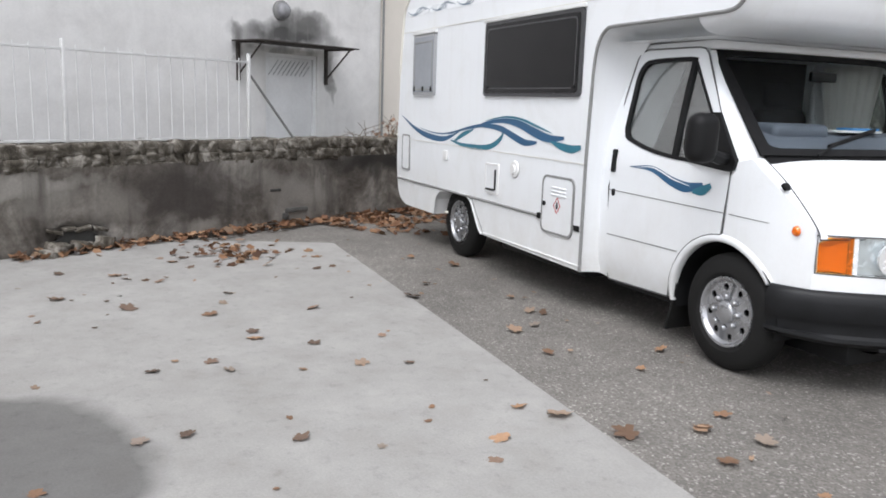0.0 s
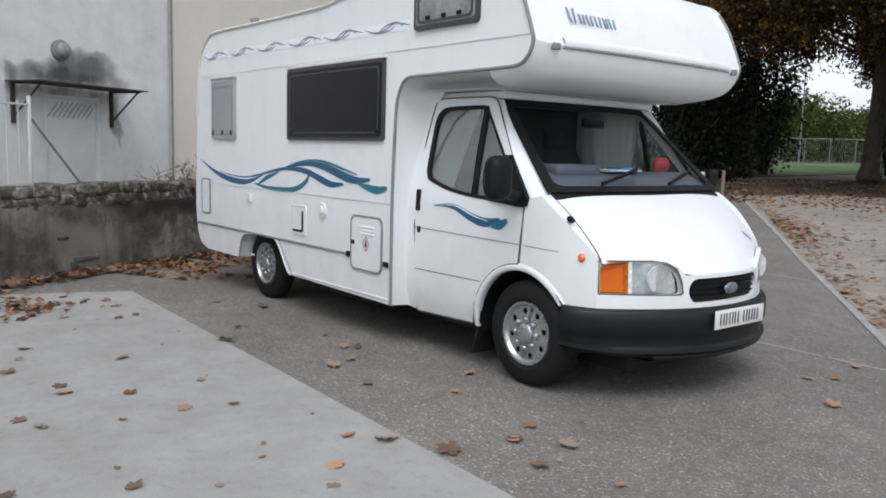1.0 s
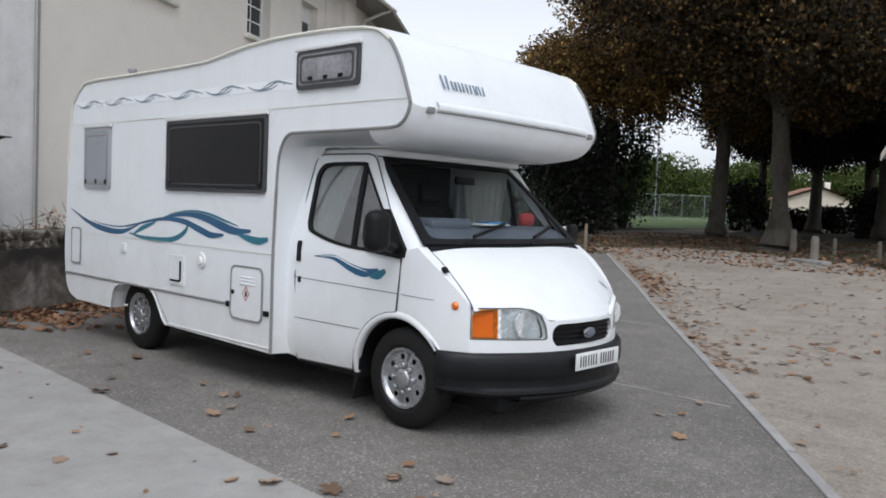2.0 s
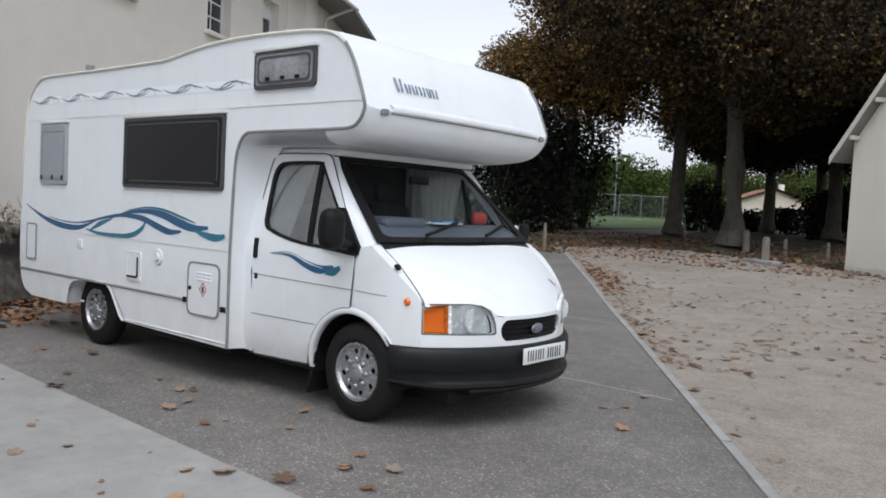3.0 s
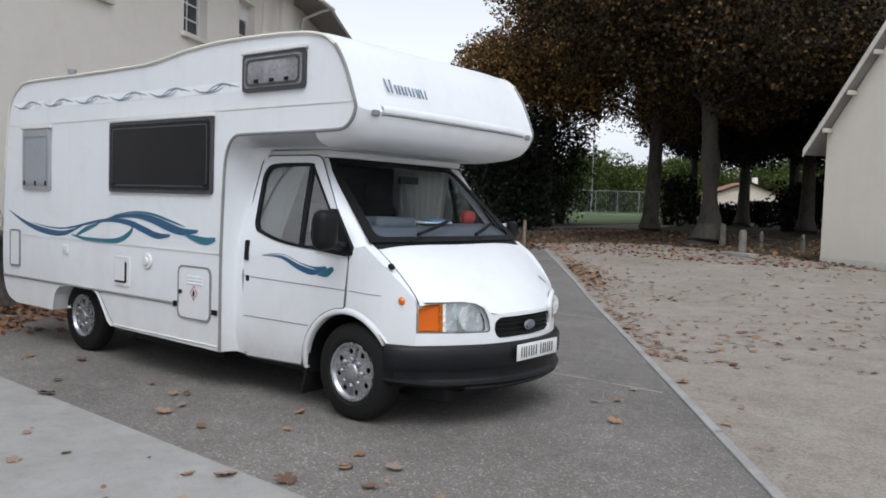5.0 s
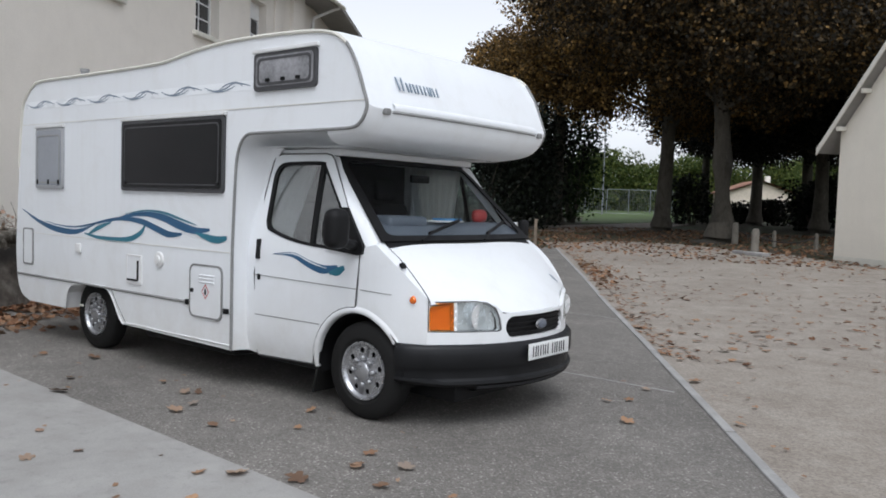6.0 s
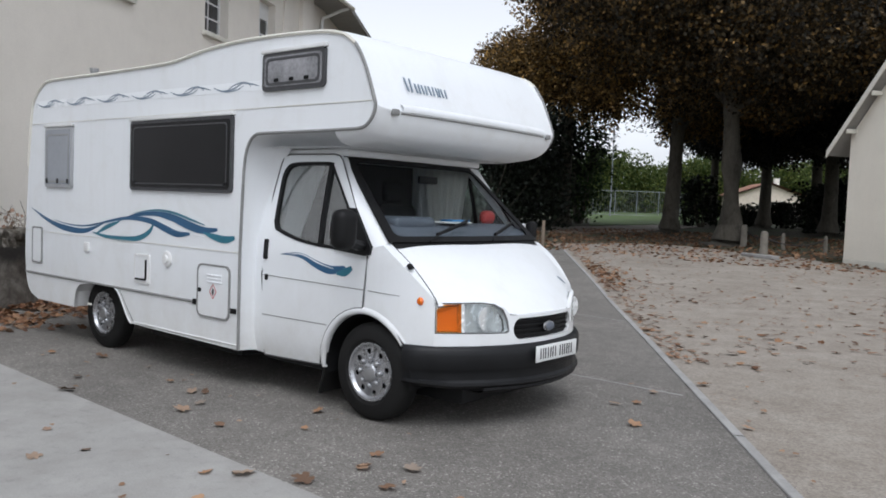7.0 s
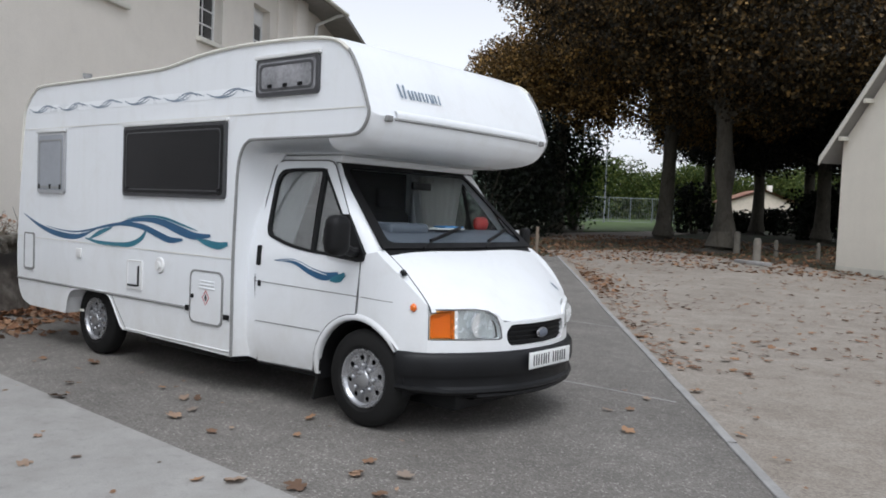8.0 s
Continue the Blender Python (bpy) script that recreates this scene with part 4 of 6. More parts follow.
        for z, x0, x1 in ((1.045, -4.82, -1.26), (2.115, -4.7, 0.1)):
            part("panel_joint", box(x0, x1, min(yy, yy + side * 0.003) - 0.0005, max(yy, yy + side * 0.003), z - 0.002, z + 0.002), M_CREAMTRIM, van)
        part("skirt_lip", tube([(-2.74, yy, 0.345), (-1.26, yy, 0.345)], 0.006, 6), M_VAN, van)
    # wheel box of the rear arch
    part("rear_arch_lining", loft([[(x, y, z) for x, z in ARCH] for y in (0.001, 0.06, 0.35)]), M_VAN, van, "", 30)
    part("rear_arch_lining", loft([[(x, VAN_W - y, z) for x, z in ARCH] for y in (0.001, 0.06, 0.35)]), M_VAN, van, "", 30)
    for y0, y1 in ((0.34, 0.36), (VAN_W - 0.36, VAN_W - 0.34)):
        part("wheel_box", box(-4.0, -2.77, y0, y1, 0.3, 0.75), M_BLACK, van)
    part("arch_lip", tube([(x, -0.002, z) for x, z in smooth_line(ARCH, 3)], 0.006, 6), M_VAN, van)
    part("skirt_joint", tube([(-2.97, -0.002, 0.62), (-2.87, -0.002, 0.5), (-2.72, -0.002, 0.345)], 0.005, 5), M_GREYTRIM, van)

    # body fittings, both sides alike only where they show
    def window(name, x0, x1, z0, z1, pane, label, top_rail=True, frame_mat=M_WFRAME):
        w = new(name)
        w.parent = van
        tagged(w, label)
        part("window_frame", sheet(rounded(x0, x1, z0, z1, 0.035), [rounded(x0 + 0.028, x1 - 0.028, z0 + 0.028, z1 - 0.028, 0.03)], on_body(1, 0.022), 0.021), frame_mat, w)
        part("pane", sheet(rounded(x0 + 0.029, x1 - 0.029, z0 + 0.029, z1 - 0.029, 0.029), [], on_body(1, 0.026), 0.02), pane, w)
        if top_rail:
            part("top_rail", box(x0 - 0.012, x1 + 0.012, -0.032, 0.0, z1 - 0.004, z1 + 0.024, 0.006), M_RAIL, w)
        return w

    big = window("window", -2.79, -1.345, 1.49, 2.08, M_TINT, "wide smoked acrylic window")
    part("pane_rim", sheet(rounded(-2.735, -1.4, 1.545, 2.025, 0.04), [rounded(-2.725, -1.41, 1.555, 2.015, 0.037)], on_body(1, 0.0285), 0.003), M_WFRAME, big)
    for x in (-2.7, -1.42):
        part("catch", box(x - 0.018, x + 0.018, -0.034, -0.024, 1.545, 1.57, 0.004), M_BLACK, big)
    small = window("window", -4.38, -3.835, 1.49, 2.075, M_BLIND, "small window with grey blind drawn", True, M_PALEFRAME)
    part("inner_line", sheet(rounded(-4.33, -3.885, 1.54, 2.0, 0.03), [rounded(-4.318, -3.897, 1.552, 1.988, 0.028)], on_body(1, 0.0285), 0.003), M_GREYTRIM, small)
    for x in (-4.32, -4.1, -3.9):
        part("catch", box(x - 0.014, x + 0.014, -0.036, -0.026, 1.53, 1.575, 0.004), M_BLACK, small)
    lut = window("window", -1.005, -0.345, 2.225, 2.495, M_FROST, "overcab window with grey pane")
    part("pane_rim", sheet(rounded(-0.96, -0.39, 2.262, 2.455, 0.04), [rounded(-0.94, -0.41, 2.282, 2.437, 0.035)], on_body(1, 0.0285), 0.004), M_WFRAME, lut)
    for x in (-0.84, -0.675, -0.52):
        part("catch", box(x - 0.022, x + 0.022, -0.038, -0.027, 2.285, 2.31, 0.005), M_BLACK, lut)

    def hatch(name, x0, x1, z0, z1, r, label, rim=M_GREYTRIM):
        h = new(name)
        h.parent = van
        tagged(h, label)
        part("rim", sheet(rounded(x0, x1, z0, z1, r), [rounded(x0 + 0.014, x1 - 0.014, z0 + 0.014, z1 - 0.014, r * 0.85)], on_body(1, 0.012), 0.012), rim, h)
        part("door", sheet(rounded(x0 + 0.015, x1 - 0.015, z0 + 0.015, z1 - 0.015, r * 0.84), [], on_body(1, 0.009), 0.009), M_VAN, h)
        return h

    gas = hatch("gas_locker", -1.775, -1.35, 0.515, 0.935, 0.06, "white gas locker door with warning diamond")
    for k in range(3):
        part("louvre", box(-1.64, -1.45, -0.016, -0.006, 0.845 - 0.026 * k, 0.857 - 0.026 * k, 0.003), M_PALE, gas)
    dia = [(-1.562, 0.666), (-1.515, 0.725), (-1.562, 0.784), (-1.609, 0.725)]
    din = [(-1.562, 0.675), (-1.522, 0.725), (-1.562, 0.775), (-1.602, 0.725)]
    part("warning_diamond", sheet(dia, [din], on_body(1, 0.0115), 0.003), M_RED, gas, "red warning diamond outline", 0)
    part("warning_symbol", sheet(ribbon([(-1.562, 0.7), (-1.562, 0.722), (-1.562, 0.75)], [0.018, 0.026, 0.01], 4), [], on_body(1, 0.0115), 0.003), M_INK, gas, "", 0)
    part("lock", lathe([(0.0, -0.02), (0.016, -0.02), (0.018, -0.008), (0.0, -0.008)], 14), M_BLACK, gas).location = (-1.735, 0, 0.725)
    part("hinge", box(-1.335, -1.27, -0.012, 0.0, 0.58, 0.62, 0.004), M_BLACK, gas)
    part("trim_end", box(-1.83, -1.79, -0.016, 0.0, 0.6, 0.645, 0.005), M_BLACK, van)
    hook = hatch("electric_hatch", -2.71, -2.475, 0.695, 0.945, 0.015, "small white hookup hatch", M_RAIL)
    part("slot", box(-2.535, -2.515, -0.018, -0.006, 0.73, 0.9, 0.004), M_BLACK, hook)
    part("slot", box(-2.69, -2.535, -0.018, -0.006, 0.722, 0.738, 0.004), M_BLACK, hook)
    hatch("service_hatch", -4.665, -4.45, 0.725, 1.09, 0.03, "white cassette hatch with grey rim", M_GREYTRIM)
    cap = lathe([(0.0, -0.03), (0.03, -0.03), (0.035, -0.018), (0.06, -0.016), (0.068, -0.004), (0.0, -0.004)], 24)
    filler = part("water_filler", cap, M_RAIL, van, "round pale water filler cap")
    filler.location = (-2.21, 0, 0.93)
    part("vent_cover", box(-3.59, -3.5, -0.02, 0.0, 0.905, 0.99, 0.008), M_RAIL, van)
    part("side_reflector", box(-3.52, -3.45, -0.008, 0.0, 0.41, 0.43, 0.003), M_CREAMTRIM, van)
    part("roof_vent", box(-3.75, -3.35, 0.5, 0.9, 2.5, 2.6, 0.02), M_CREAMTRIM, van)
    flue = part("roof_flue", lathe([(0.0, 0.0), (0.035, 0.0), (0.035, 0.08), (0.042, 0.085), (0.042, 0.11), (0.0, 0.11)], 16), M_GREYTRIM, van, "small roof flue with cap")
    flue.matrix_basis = pose(-3.78, 0.16, 2.52, 90, 0, 0)

    # wave decals on the side
    waves = [
        (M_BLUE, [(-4.70, 1.275), (-4.34, 1.165), (-3.99, 1.105), (-3.61, 1.095), (-3.27, 1.175)], [0.006, 0.035, 0.055, 0.045, 0.006]),
        (M_PALE, [(-4.34, 1.195), (-4.0, 1.14), (-3.62, 1.128), (-3.4, 1.15)], [0.004, 0.01, 0.012, 0.004]),
        (M_BLUE, [(-4.2, 1.172), (-3.95, 1.145), (-3.62, 1.14), (-3.3, 1.185)], [0.004, 0.01, 0.014, 0.006]),
        (M_TEAL, [(-3.45, 1.09), (-3.15, 1.06), (-2.72, 1.07), (-2.5, 1.14), (-2.42, 1.23)], [0.01, 0.036, 0.044, 0.04, 0.015]),
        (M_TEAL, [(-3.4, 1.075), (-3.2, 1.15), (-2.99, 1.205)], [0.008, 0.04, 0.012]),
        (M_BLUE, [(-3.52, 1.14), (-3.15, 1.205), (-2.82, 1.245), (-2.5, 1.235), (-2.25, 1.18), (-2.08, 1.145), (-1.9, 1.155)], [0.005, 0.022, 0.03, 0.046, 0.055, 0.05, 0.02]),
        (M_BLUE, [(-3.01, 1.21), (-2.73, 1.272), (-2.42, 1.298), (-2.17, 1.278), (-1.93, 1.225), (-1.73, 1.193), (-1.53, 1.205)], [0.006, 0.026, 0.038, 0.058, 0.068, 0.056, 0.022]),
        (M_TEAL, [(-2.75, 1.29), (-2.42, 1.328), (-2.15, 1.318), (-1.9, 1.272), (-1.7, 1.235)], [0.004, 0.014, 0.018, 0.018, 0.006]),
        (M_TEAL, [(-1.71, 1.175), (-1.58, 1.15), (-1.43, 1.135), (-1.31, 1.155)], [0.012, 0.045, 0.056, 0.03]),
    ]
    for k, (mat, pts, ws) in enumerate(waves):
        part("wave_decal", sheet(ribbon(pts, ws), [], on_body(1, 0.0015 + 0.0004 * k), 0.001), mat, van, "blue wave decal" if mat is M_BLUE else "teal wave decal" if mat is M_TEAL else "", 0)
    part("decal_band", sheet([(-4.62, 2.27), (-1.03, 2.245), (-1.03, 2.315), (-4.62, 2.34)], [], on_body(1, 0.0015), 0.001), M_PALE, van, "bright white decal band", 0)
    for i in range(6):
        x0 = -4.6 + 0.595 * i
        zc = 2.305 - 0.0042 * i
        part("band_motif", sheet(ribbon([(x0, zc + 0.01), (x0 + 0.12, zc - 0.022), (x0 + 0.26, zc - 0.012), (x0 + 0.36, zc + 0.022), (x0 + 0.46, zc + 0.012), (x0 + 0.56, zc - 0.008)], [0.004, 0.011, 0.01, 0.011, 0.012, 0.004], 5), [], on_body(1, 0.003), 0.001), M_GREYDEC, van, "slate scroll motif", 0)
        part("band_motif", sheet(ribbon([(x0 + 0.18, zc - 0.02), (x0 + 0.28, zc + 0.018), (x0 + 0.4, zc + 0.027), (x0 + 0.47, zc - 0.006)], [0.004, 0.01, 0.009, 0.004], 5), [], on_body(1, 0.0036), 0.001), M_GREYDEC, van, "slate scroll motif", 0)
        part("band_motif", sheet(ribbon([(x0 + 0.05, zc - 0.012), (x0 + 0.16, zc - 0.03), (x0 + 0.3, zc - 0.022), (x0 + 0.38, zc + 0.004)], [0.003, 0.008, 0.008, 0.003], 5), [], on_body(1, 0.0042), 0.001), M_GREYDEC, van, "slate scroll motif", 0)

    # bonnet surface
    prof = smooth_line([(0.15, 1.218), (0.33, 1.122), (0.5, 1.008), (0.645, 0.897), (0.705, 0.845), (0.755, 0.795), (0.785, 0.757)], 4)

    def on_bonnet(u, v, w):
        k = max(0, min(v, 1)) * (len(prof) - 1)
        i = min(int(k), len(prof) - 2)
        a, b = prof[i], prof[i + 1]
        x, z = a[0] + (b[0] - a[0]) * (k - i), a[1] + (b[1] - a[1]) * (k - i)
        t = abs(u - MID) / 0.9
        return (x + 0.05 * v - 0.92 * nose_drop(u) * v - w * 0.5, u, z - 0.03 * t ** 3 - w)

    def bonnet_edge(v):
        return 0.185 + 0.01 * min(v / 0.3, 1) + 0.01 * max(0, (v - 0.3) / 0.37)

    # cab sides
    zcuts = (0.4, 0.5, 0.62, 0.75, 0.9, 1.0, 1.08, 1.14, 1.2, 1.27, 1.34, 1.42, 1.5, 1.58, 1.66, 1.73)
    xcuts = (0.16, 0.23, 0.3, 0.36, 0.42, 0.47, 0.51)
    flare = arc(0, 0.335, 0.42, 176, 92, 8)
    door_out = [(-1.06, 0.285), (-0.44, 0.305)] + flare + [(-0.012, 0.765), (0.0, 0.9), (0.012, 1.13), (0.0, 1.165), (-0.4, 1.755), (-0.44, 1.785), (-0.5, 1.797), (-0.97, 1.8), (-1.03, 1.785), (-1.052, 1.74), (-1.065, 1.5), (-1.075, 0.9)]
    win_hole = smooth_line([(-0.975, 1.3), (-0.985, 1.5), (-0.99, 1.64), (-0.95, 1.71), (-0.85, 1.73), (-0.55, 1.733), (-0.5, 1.725)], 3) + [(-0.47, 1.7), (-0.03, 1.17), (-0.04, 1.14), (-0.07, 1.132)] + smooth_line([(-0.07, 1.132), (-0.44, 1.145), (-0.7, 1.175), (-0.9, 1.225), (-0.95, 1.25), (-0.975, 1.3)], 3)[1:-1]
    cxm = -0.52
    czm = 1.43

    def grow(ring, f):
        return [(cxm + (x - cxm) * f, czm + (z - czm) * f * 1.0) for x, z in ring]

    crest = [on_bonnet(bonnet_edge(k / 12), k / 12, 0.006) for k in range(9)]
    wing_out = [(0.0, 0.768), (0.012, 0.9), (0.024, 1.13), (0.022, 1.155)] + [(min(q[0], 0.522), q[2]) for q in crest] + [(0.526, 0.83), (0.53, 0.56), (0.36, 0.56)] + arc(0, 0.335, 0.42, 32, 89, 7)
    def screen_edge(v):
        return 0.2 + 0.14 * v, 0.145 - 0.585 * v - 0.02 * v * (1 - v), 1.22 + 0.56 * v + 0.02 * v * (1 - v)

    def pillar_rows(side):
        rows = []
        for i in range(9):
            v = (i - 0.2) / 7.8
            dx, dz = 0.018 - 0.415 * v, 1.15 + 0.625 * v
            dy = cab_y(dx, dz)
            sy, sx, sz = screen_edge(v)
            rows.append([(dx + (sx - dx) * e, (dy + (sy - dy) * e ** 1.5) if side > 0 else VAN_W - (dy + (sy - dy) * e ** 1.5), dz + (sz - dz) * e) for e in (0, 0.25, 0.5, 0.75, 1)])
        return rows

    for side in (1, -1):
        f = on_cab(side)
        dr = part("cab_door", sheet(door_out, [win_hole], f, 0.03, xcuts, zcuts), M_VAN, van, "white cab door with blue wave decal", 25)
        part("door_window_seal", sheet(grow(win_hole, 1.03), [grow(win_hole, 0.955)], on_cab(side, 0.006), 0.02, (), zcuts), M_BLACK, dr)
        gl = part("door_glass", sheet(grow(win_hole, 0.96), [], on_cab(side, -0.006), 0.004, (), zcuts), M_SIDEGLASS, dr)
        gl.visible_shadow = False
        part("quarter_bar", sheet([(-0.475, 1.14), (-0.44, 1.14), (-0.48, 1.735), (-0.52, 1.735)], [], on_cab(side, 0.008), 0.02, (), zcuts), M_BLACK, dr)
        part("mirror_corner", sheet([(-0.3, 1.13), (0.0, 1.105), (0.045, 1.115), (0.05, 1.16), (-0.16, 1.42), (-0.21, 1.42)], [], on_cab(side, 0.02), 0.03, (), zcuts), M_BLACK, dr, "black plastic mirror mount")
        part("door_handle", sheet(rounded(-1.055, -1.012, 1.01, 1.16, 0.012), [], on_cab(side, 0.012), 0.014), M_BLACK, dr)
        part("door_lock", sheet(rounded(-1.035, -1.005, 0.855, 0.9, 0.012), [], on_cab(side, 0.008), 0.01), M_BLACK, dr)
        part("swage_line", sheet([(-1.07, 0.888), (0.0, 0.873), (0.0, 0.879), (-1.07, 0.894)], [], on_cab(side, 0.002), 0.004, (), zcuts), M_GREYTRIM, dr)
        part("lower_line", sheet([(-1.06, 0.59), (-0.36, 0.595), (-0.36, 0.602), (-1.06, 0.597)], [], on_cab(side, 0.002), 0.004, (), zcuts), M_GREYTRIM, dr)
        part("door_seal", tube([f(x, z, -0.002) for x, z in door_out + door_out[:1]], 0.0055, 5), M_SEAM, dr, "thin dark shut line")
        wg = part("front_wing", sheet(wing_out, [], f, 0.03, xcuts, zcuts), M_VAN, van, "", 25)
        part("wing_top", loft([[(min(q[0], 0.526) - 0.004 * e, (cab_y(min(q[0], 0.522), q[2]) * (1 - e) + q[1] * e) if side > 0 else VAN_W - (cab_y(min(q[0], 0.522), q[2]) * (1 - e) + q[1] * e), q[2] + 0.008 * math.sin(e * 1.57)) for e in (0, 0.3, 0.6, 0.85, 0.97)] for q in crest]), M_VAN, wg, "", 40)
        part("swage_line", sheet([(0.03, 0.873), (0.3, 0.865), (0.3, 0.869), (0.03, 0.879)], [], on_cab(side, 0.002), 0.004, xcuts, zcuts), M_GREYTRIM, wg)
        rep = lathe([(0.0, -0.018), (0.016, -0.016), (0.025, -0.007), (0.027, 0.0), (0.0, 0.0)], 20)
        rp = part("side_repeater", rep, M_AMBER, wg, "small round amber repeater")
        rp.matrix_basis = pose(0.44, cab_y(0.44, 0.845) if side > 0 else VAN_W - cab_y(0.44, 0.845), 0.845, 0, 0, 0 if side > 0 else 180)
        part("windscreen_pillar", loft(pillar_rows(side)), M_VAN, van, "", 40)
        part("rear_pillar", sheet([(-1.19, 0.3), (-1.065, 0.29), (-1.08, 0.9), (-1.07, 1.5), (-1.056, 1.75), (-1.03, 1.79), (-0.97, 1.806), (-0.97, 1.84), (-1.19, 1.84)], [], on_cab(side, -0.012), 0.02, (), zcuts), M_VAN, van, "", 25)
        lip = []
        for i in range(25):
            q = radians(186 - 153 * i / 24)
            row = []
            for rr, up in ((0.428, -0.001), (0.42, 0.005), (0.41, 0.01), (0.4, 0.012), (0.388, 0.01), (0.38, 0.0), (0.378, -0.04)):
                px, pz = rr * math.cos(q), 0.335 + rr * math.sin(q)
                py = cab_y(px, pz) - up
                row.append((px, py if side > 0 else VAN_W - py, pz))
            lip.append(row)
        part("wheel_arch_lip", loft(lip), M_VAN, van, "", 60)
        yi0, yi1 = (0.12, 0.5) if side > 0 else (VAN_W - 0.5, VAN_W - 0.12)
        part("arch_lining", loft([[(x, y, z) for x, z in arc(0, 0.335, 0.385, 190, -10, 18)] for y in (yi0, yi1)]), M_BLACK, van)
        yf = 0.14 if side > 0 else VAN_W - 0.4
        flap = box(-0.42, -0.4, yf, yf + 0.26, 0.1, 0.4, 0.004)
        for v in flap.verts:
            v.co.x -= (0.4 - v.co.z) * 0.25
        part("mud_flap", flap, M_RUB, van, "black rubber mud flap")
        part("sill", box(-1.05, -0.42, *((0.13, 0.3) if side > 0 else (VAN_W - 0.3, VAN_W - 0.13)), 0.26, 0.32, 0.01), M_BLACK, van)
        # door mirror
        mir = new("door_mirror")
        mir.parent = van
        y = -0.13 if side > 0 else VAN_W + 0.02
        mx = 0.1
        sg = 1 if side > 0 else -1
        head = box(-0.165, -0.03, -0.09, 0.09, 1.15, 1.415, 0.064, 5) if side > 0 else box(-0.12, -0.05, -0.07, 0.03, 1.2, 1.35, 0.03, 4)
        for v in head.verts:
            v.co.y = v.co.y + y
            v.co.x += mx + 0.03 * (v.co.z - 1.28)
        part("mirror_head", head, M_BLACK, mir, "black plastic mirror head")
        part("mirror_arm", tube([(0.0, y + 0.06 * sg, 1.2), (-0.01, y + 0.15 * sg, 1.175), (-0.04, y + 0.24 * sg, 1.17)], 0.035, 10), M_BLACK, mir)
        mg = part("mirror_glass", box(-0.072, -0.066, y - 0.06, y + 0.02, 1.22, 1.33, 0.002), M_CHROME, mir)
    part("door_decal", sheet(ribbon([(-0.86, 1.06), (-0.65, 1.065), (-0.47, 1.01), (-0.33, 0.985), (-0.19, 1.01)], [0.004, 0.035, 0.055, 0.06, 0.03]), [], on_cab(1, 0.0022), 0.001, (), zcuts), M_BLUE, van, "blue wave decal", 0)
    part("door_decal", sheet(ribbon([(-0.8, 1.062), (-0.63, 1.072), (-0.45, 1.022), (-0.3, 0.995)], [0.003, 0.007, 0.009, 0.003]), [], on_cab(1, 0.003), 0.001, (), zcuts), M_PALE, van, "", 0)
    part("door_decal", sheet(ribbon([(-0.27, 0.965), (-0.19, 0.98), (-0.125, 1.015)], [0.02, 0.055, 0.03]), [], on_cab(1, 0.0026), 0.001, (), zcuts), M_TEAL, van, "teal wave decal", 0)

    # bonnet
    vo = 4 / 6
    bonnet_out = [(0.185, 0.0), (VAN_W - 0.185, 0.0), (VAN_W - 0.195, 0.3), (VAN_W - 0.205, vo), (VAN_W - 0.47, vo + 0.035), (VAN_W - 0.585, vo + 0.125), (VAN_W - 0.64, 0.97), (VAN_W - 0.7, 1.0), (0.72, 1.0), (0.67, 0.96), (0.62, vo + 0.1), (0.5, vo + 0.02), (0.205, vo), (0.195, 0.3)]
    ys = [0.2 + 0.1 * i for i in range(18)]
    bon = part("bonnet", sheet(bonnet_out, [], on_bonnet, 0.025, ys, [i / 20 for i in range(1, 20)]), M_VAN, van, "white sloping bonnet", 40)
    part("bonnet_decal", sheet(ribbon([(1.7, 0.41), (1.73, 0.44), (1.77, 0.49)], [0.01, 0.04, 0.015]), [], lambda u, v, w: tuple(Vector(on_bonnet(u, v, w)) + Vector((0.002, 0, 0.003))), 0.001), M_GREYDEC, bon, "small faded blue wave decal", 0)
    part("slam_panel", sheet([(MID + (u - MID) * 0.985, 0.01 + v * 0.98) for u, v in bonnet_out], [], lambda u, v, w: on_bonnet(u, v, 0.03 + w), 0.01, ys, [i / 10 for i in range(1, 10)]), M_VAN, bon)
    edge = [(bonnet_edge(k / 12), k / 12) for k in range(9)] + bonnet_out[11:7:-1]
    edge = edge + [(VAN_W - a, b) for a, b in edge[::-1][:1]]
    part("bonnet_seam", tube([Vector(on_bonnet(a, b, 0.004)) + Vector((0.001, -0.004 if a < MID else 0.004, 0)) for a, b in edge], 0.0045, 5), M_SEAM, bon, "thin dark shut line")
    # front panel with lamp and grille openings
    zt = 0.842
    lamp_r = [(0.2, 0.65), (0.2, 0.832), (0.46, 0.835), (0.54, 0.825), (0.6, 0.79), (0.635, 0.72), (0.645, 0.655), (0.63, 0.645)]
    lamp_l = [(VAN_W - y, z) for y, z in lamp_r][::-1]
    grille = rounded(0.69, VAN_W - 0.69, 0.588, 0.732, 0.07, 6)
    panel = [(0.186, 0.552), (VAN_W - 0.186, 0.552), (VAN_W - 0.186, zt), (VAN_W - 0.47, zt + 0.004), (VAN_W - 0.61, 0.81), (VAN_W - 0.67, 0.752), (0.67, 0.752), (0.61, 0.81), (0.47, zt + 0.004), (0.186, zt)]
    fy = [0.2 + 0.08 * i for i in range(22)]
    on_front = lambda u, v, w: (front_x(u) - w + 0.05 * (0.7 - v) ** 1, u, v)
    part("front_panel", sheet(panel, [lamp_r, lamp_l, grille], on_front, 0.03, fy, (0.6, 0.66, 0.72, 0.78)), M_VAN, van, "", 30)
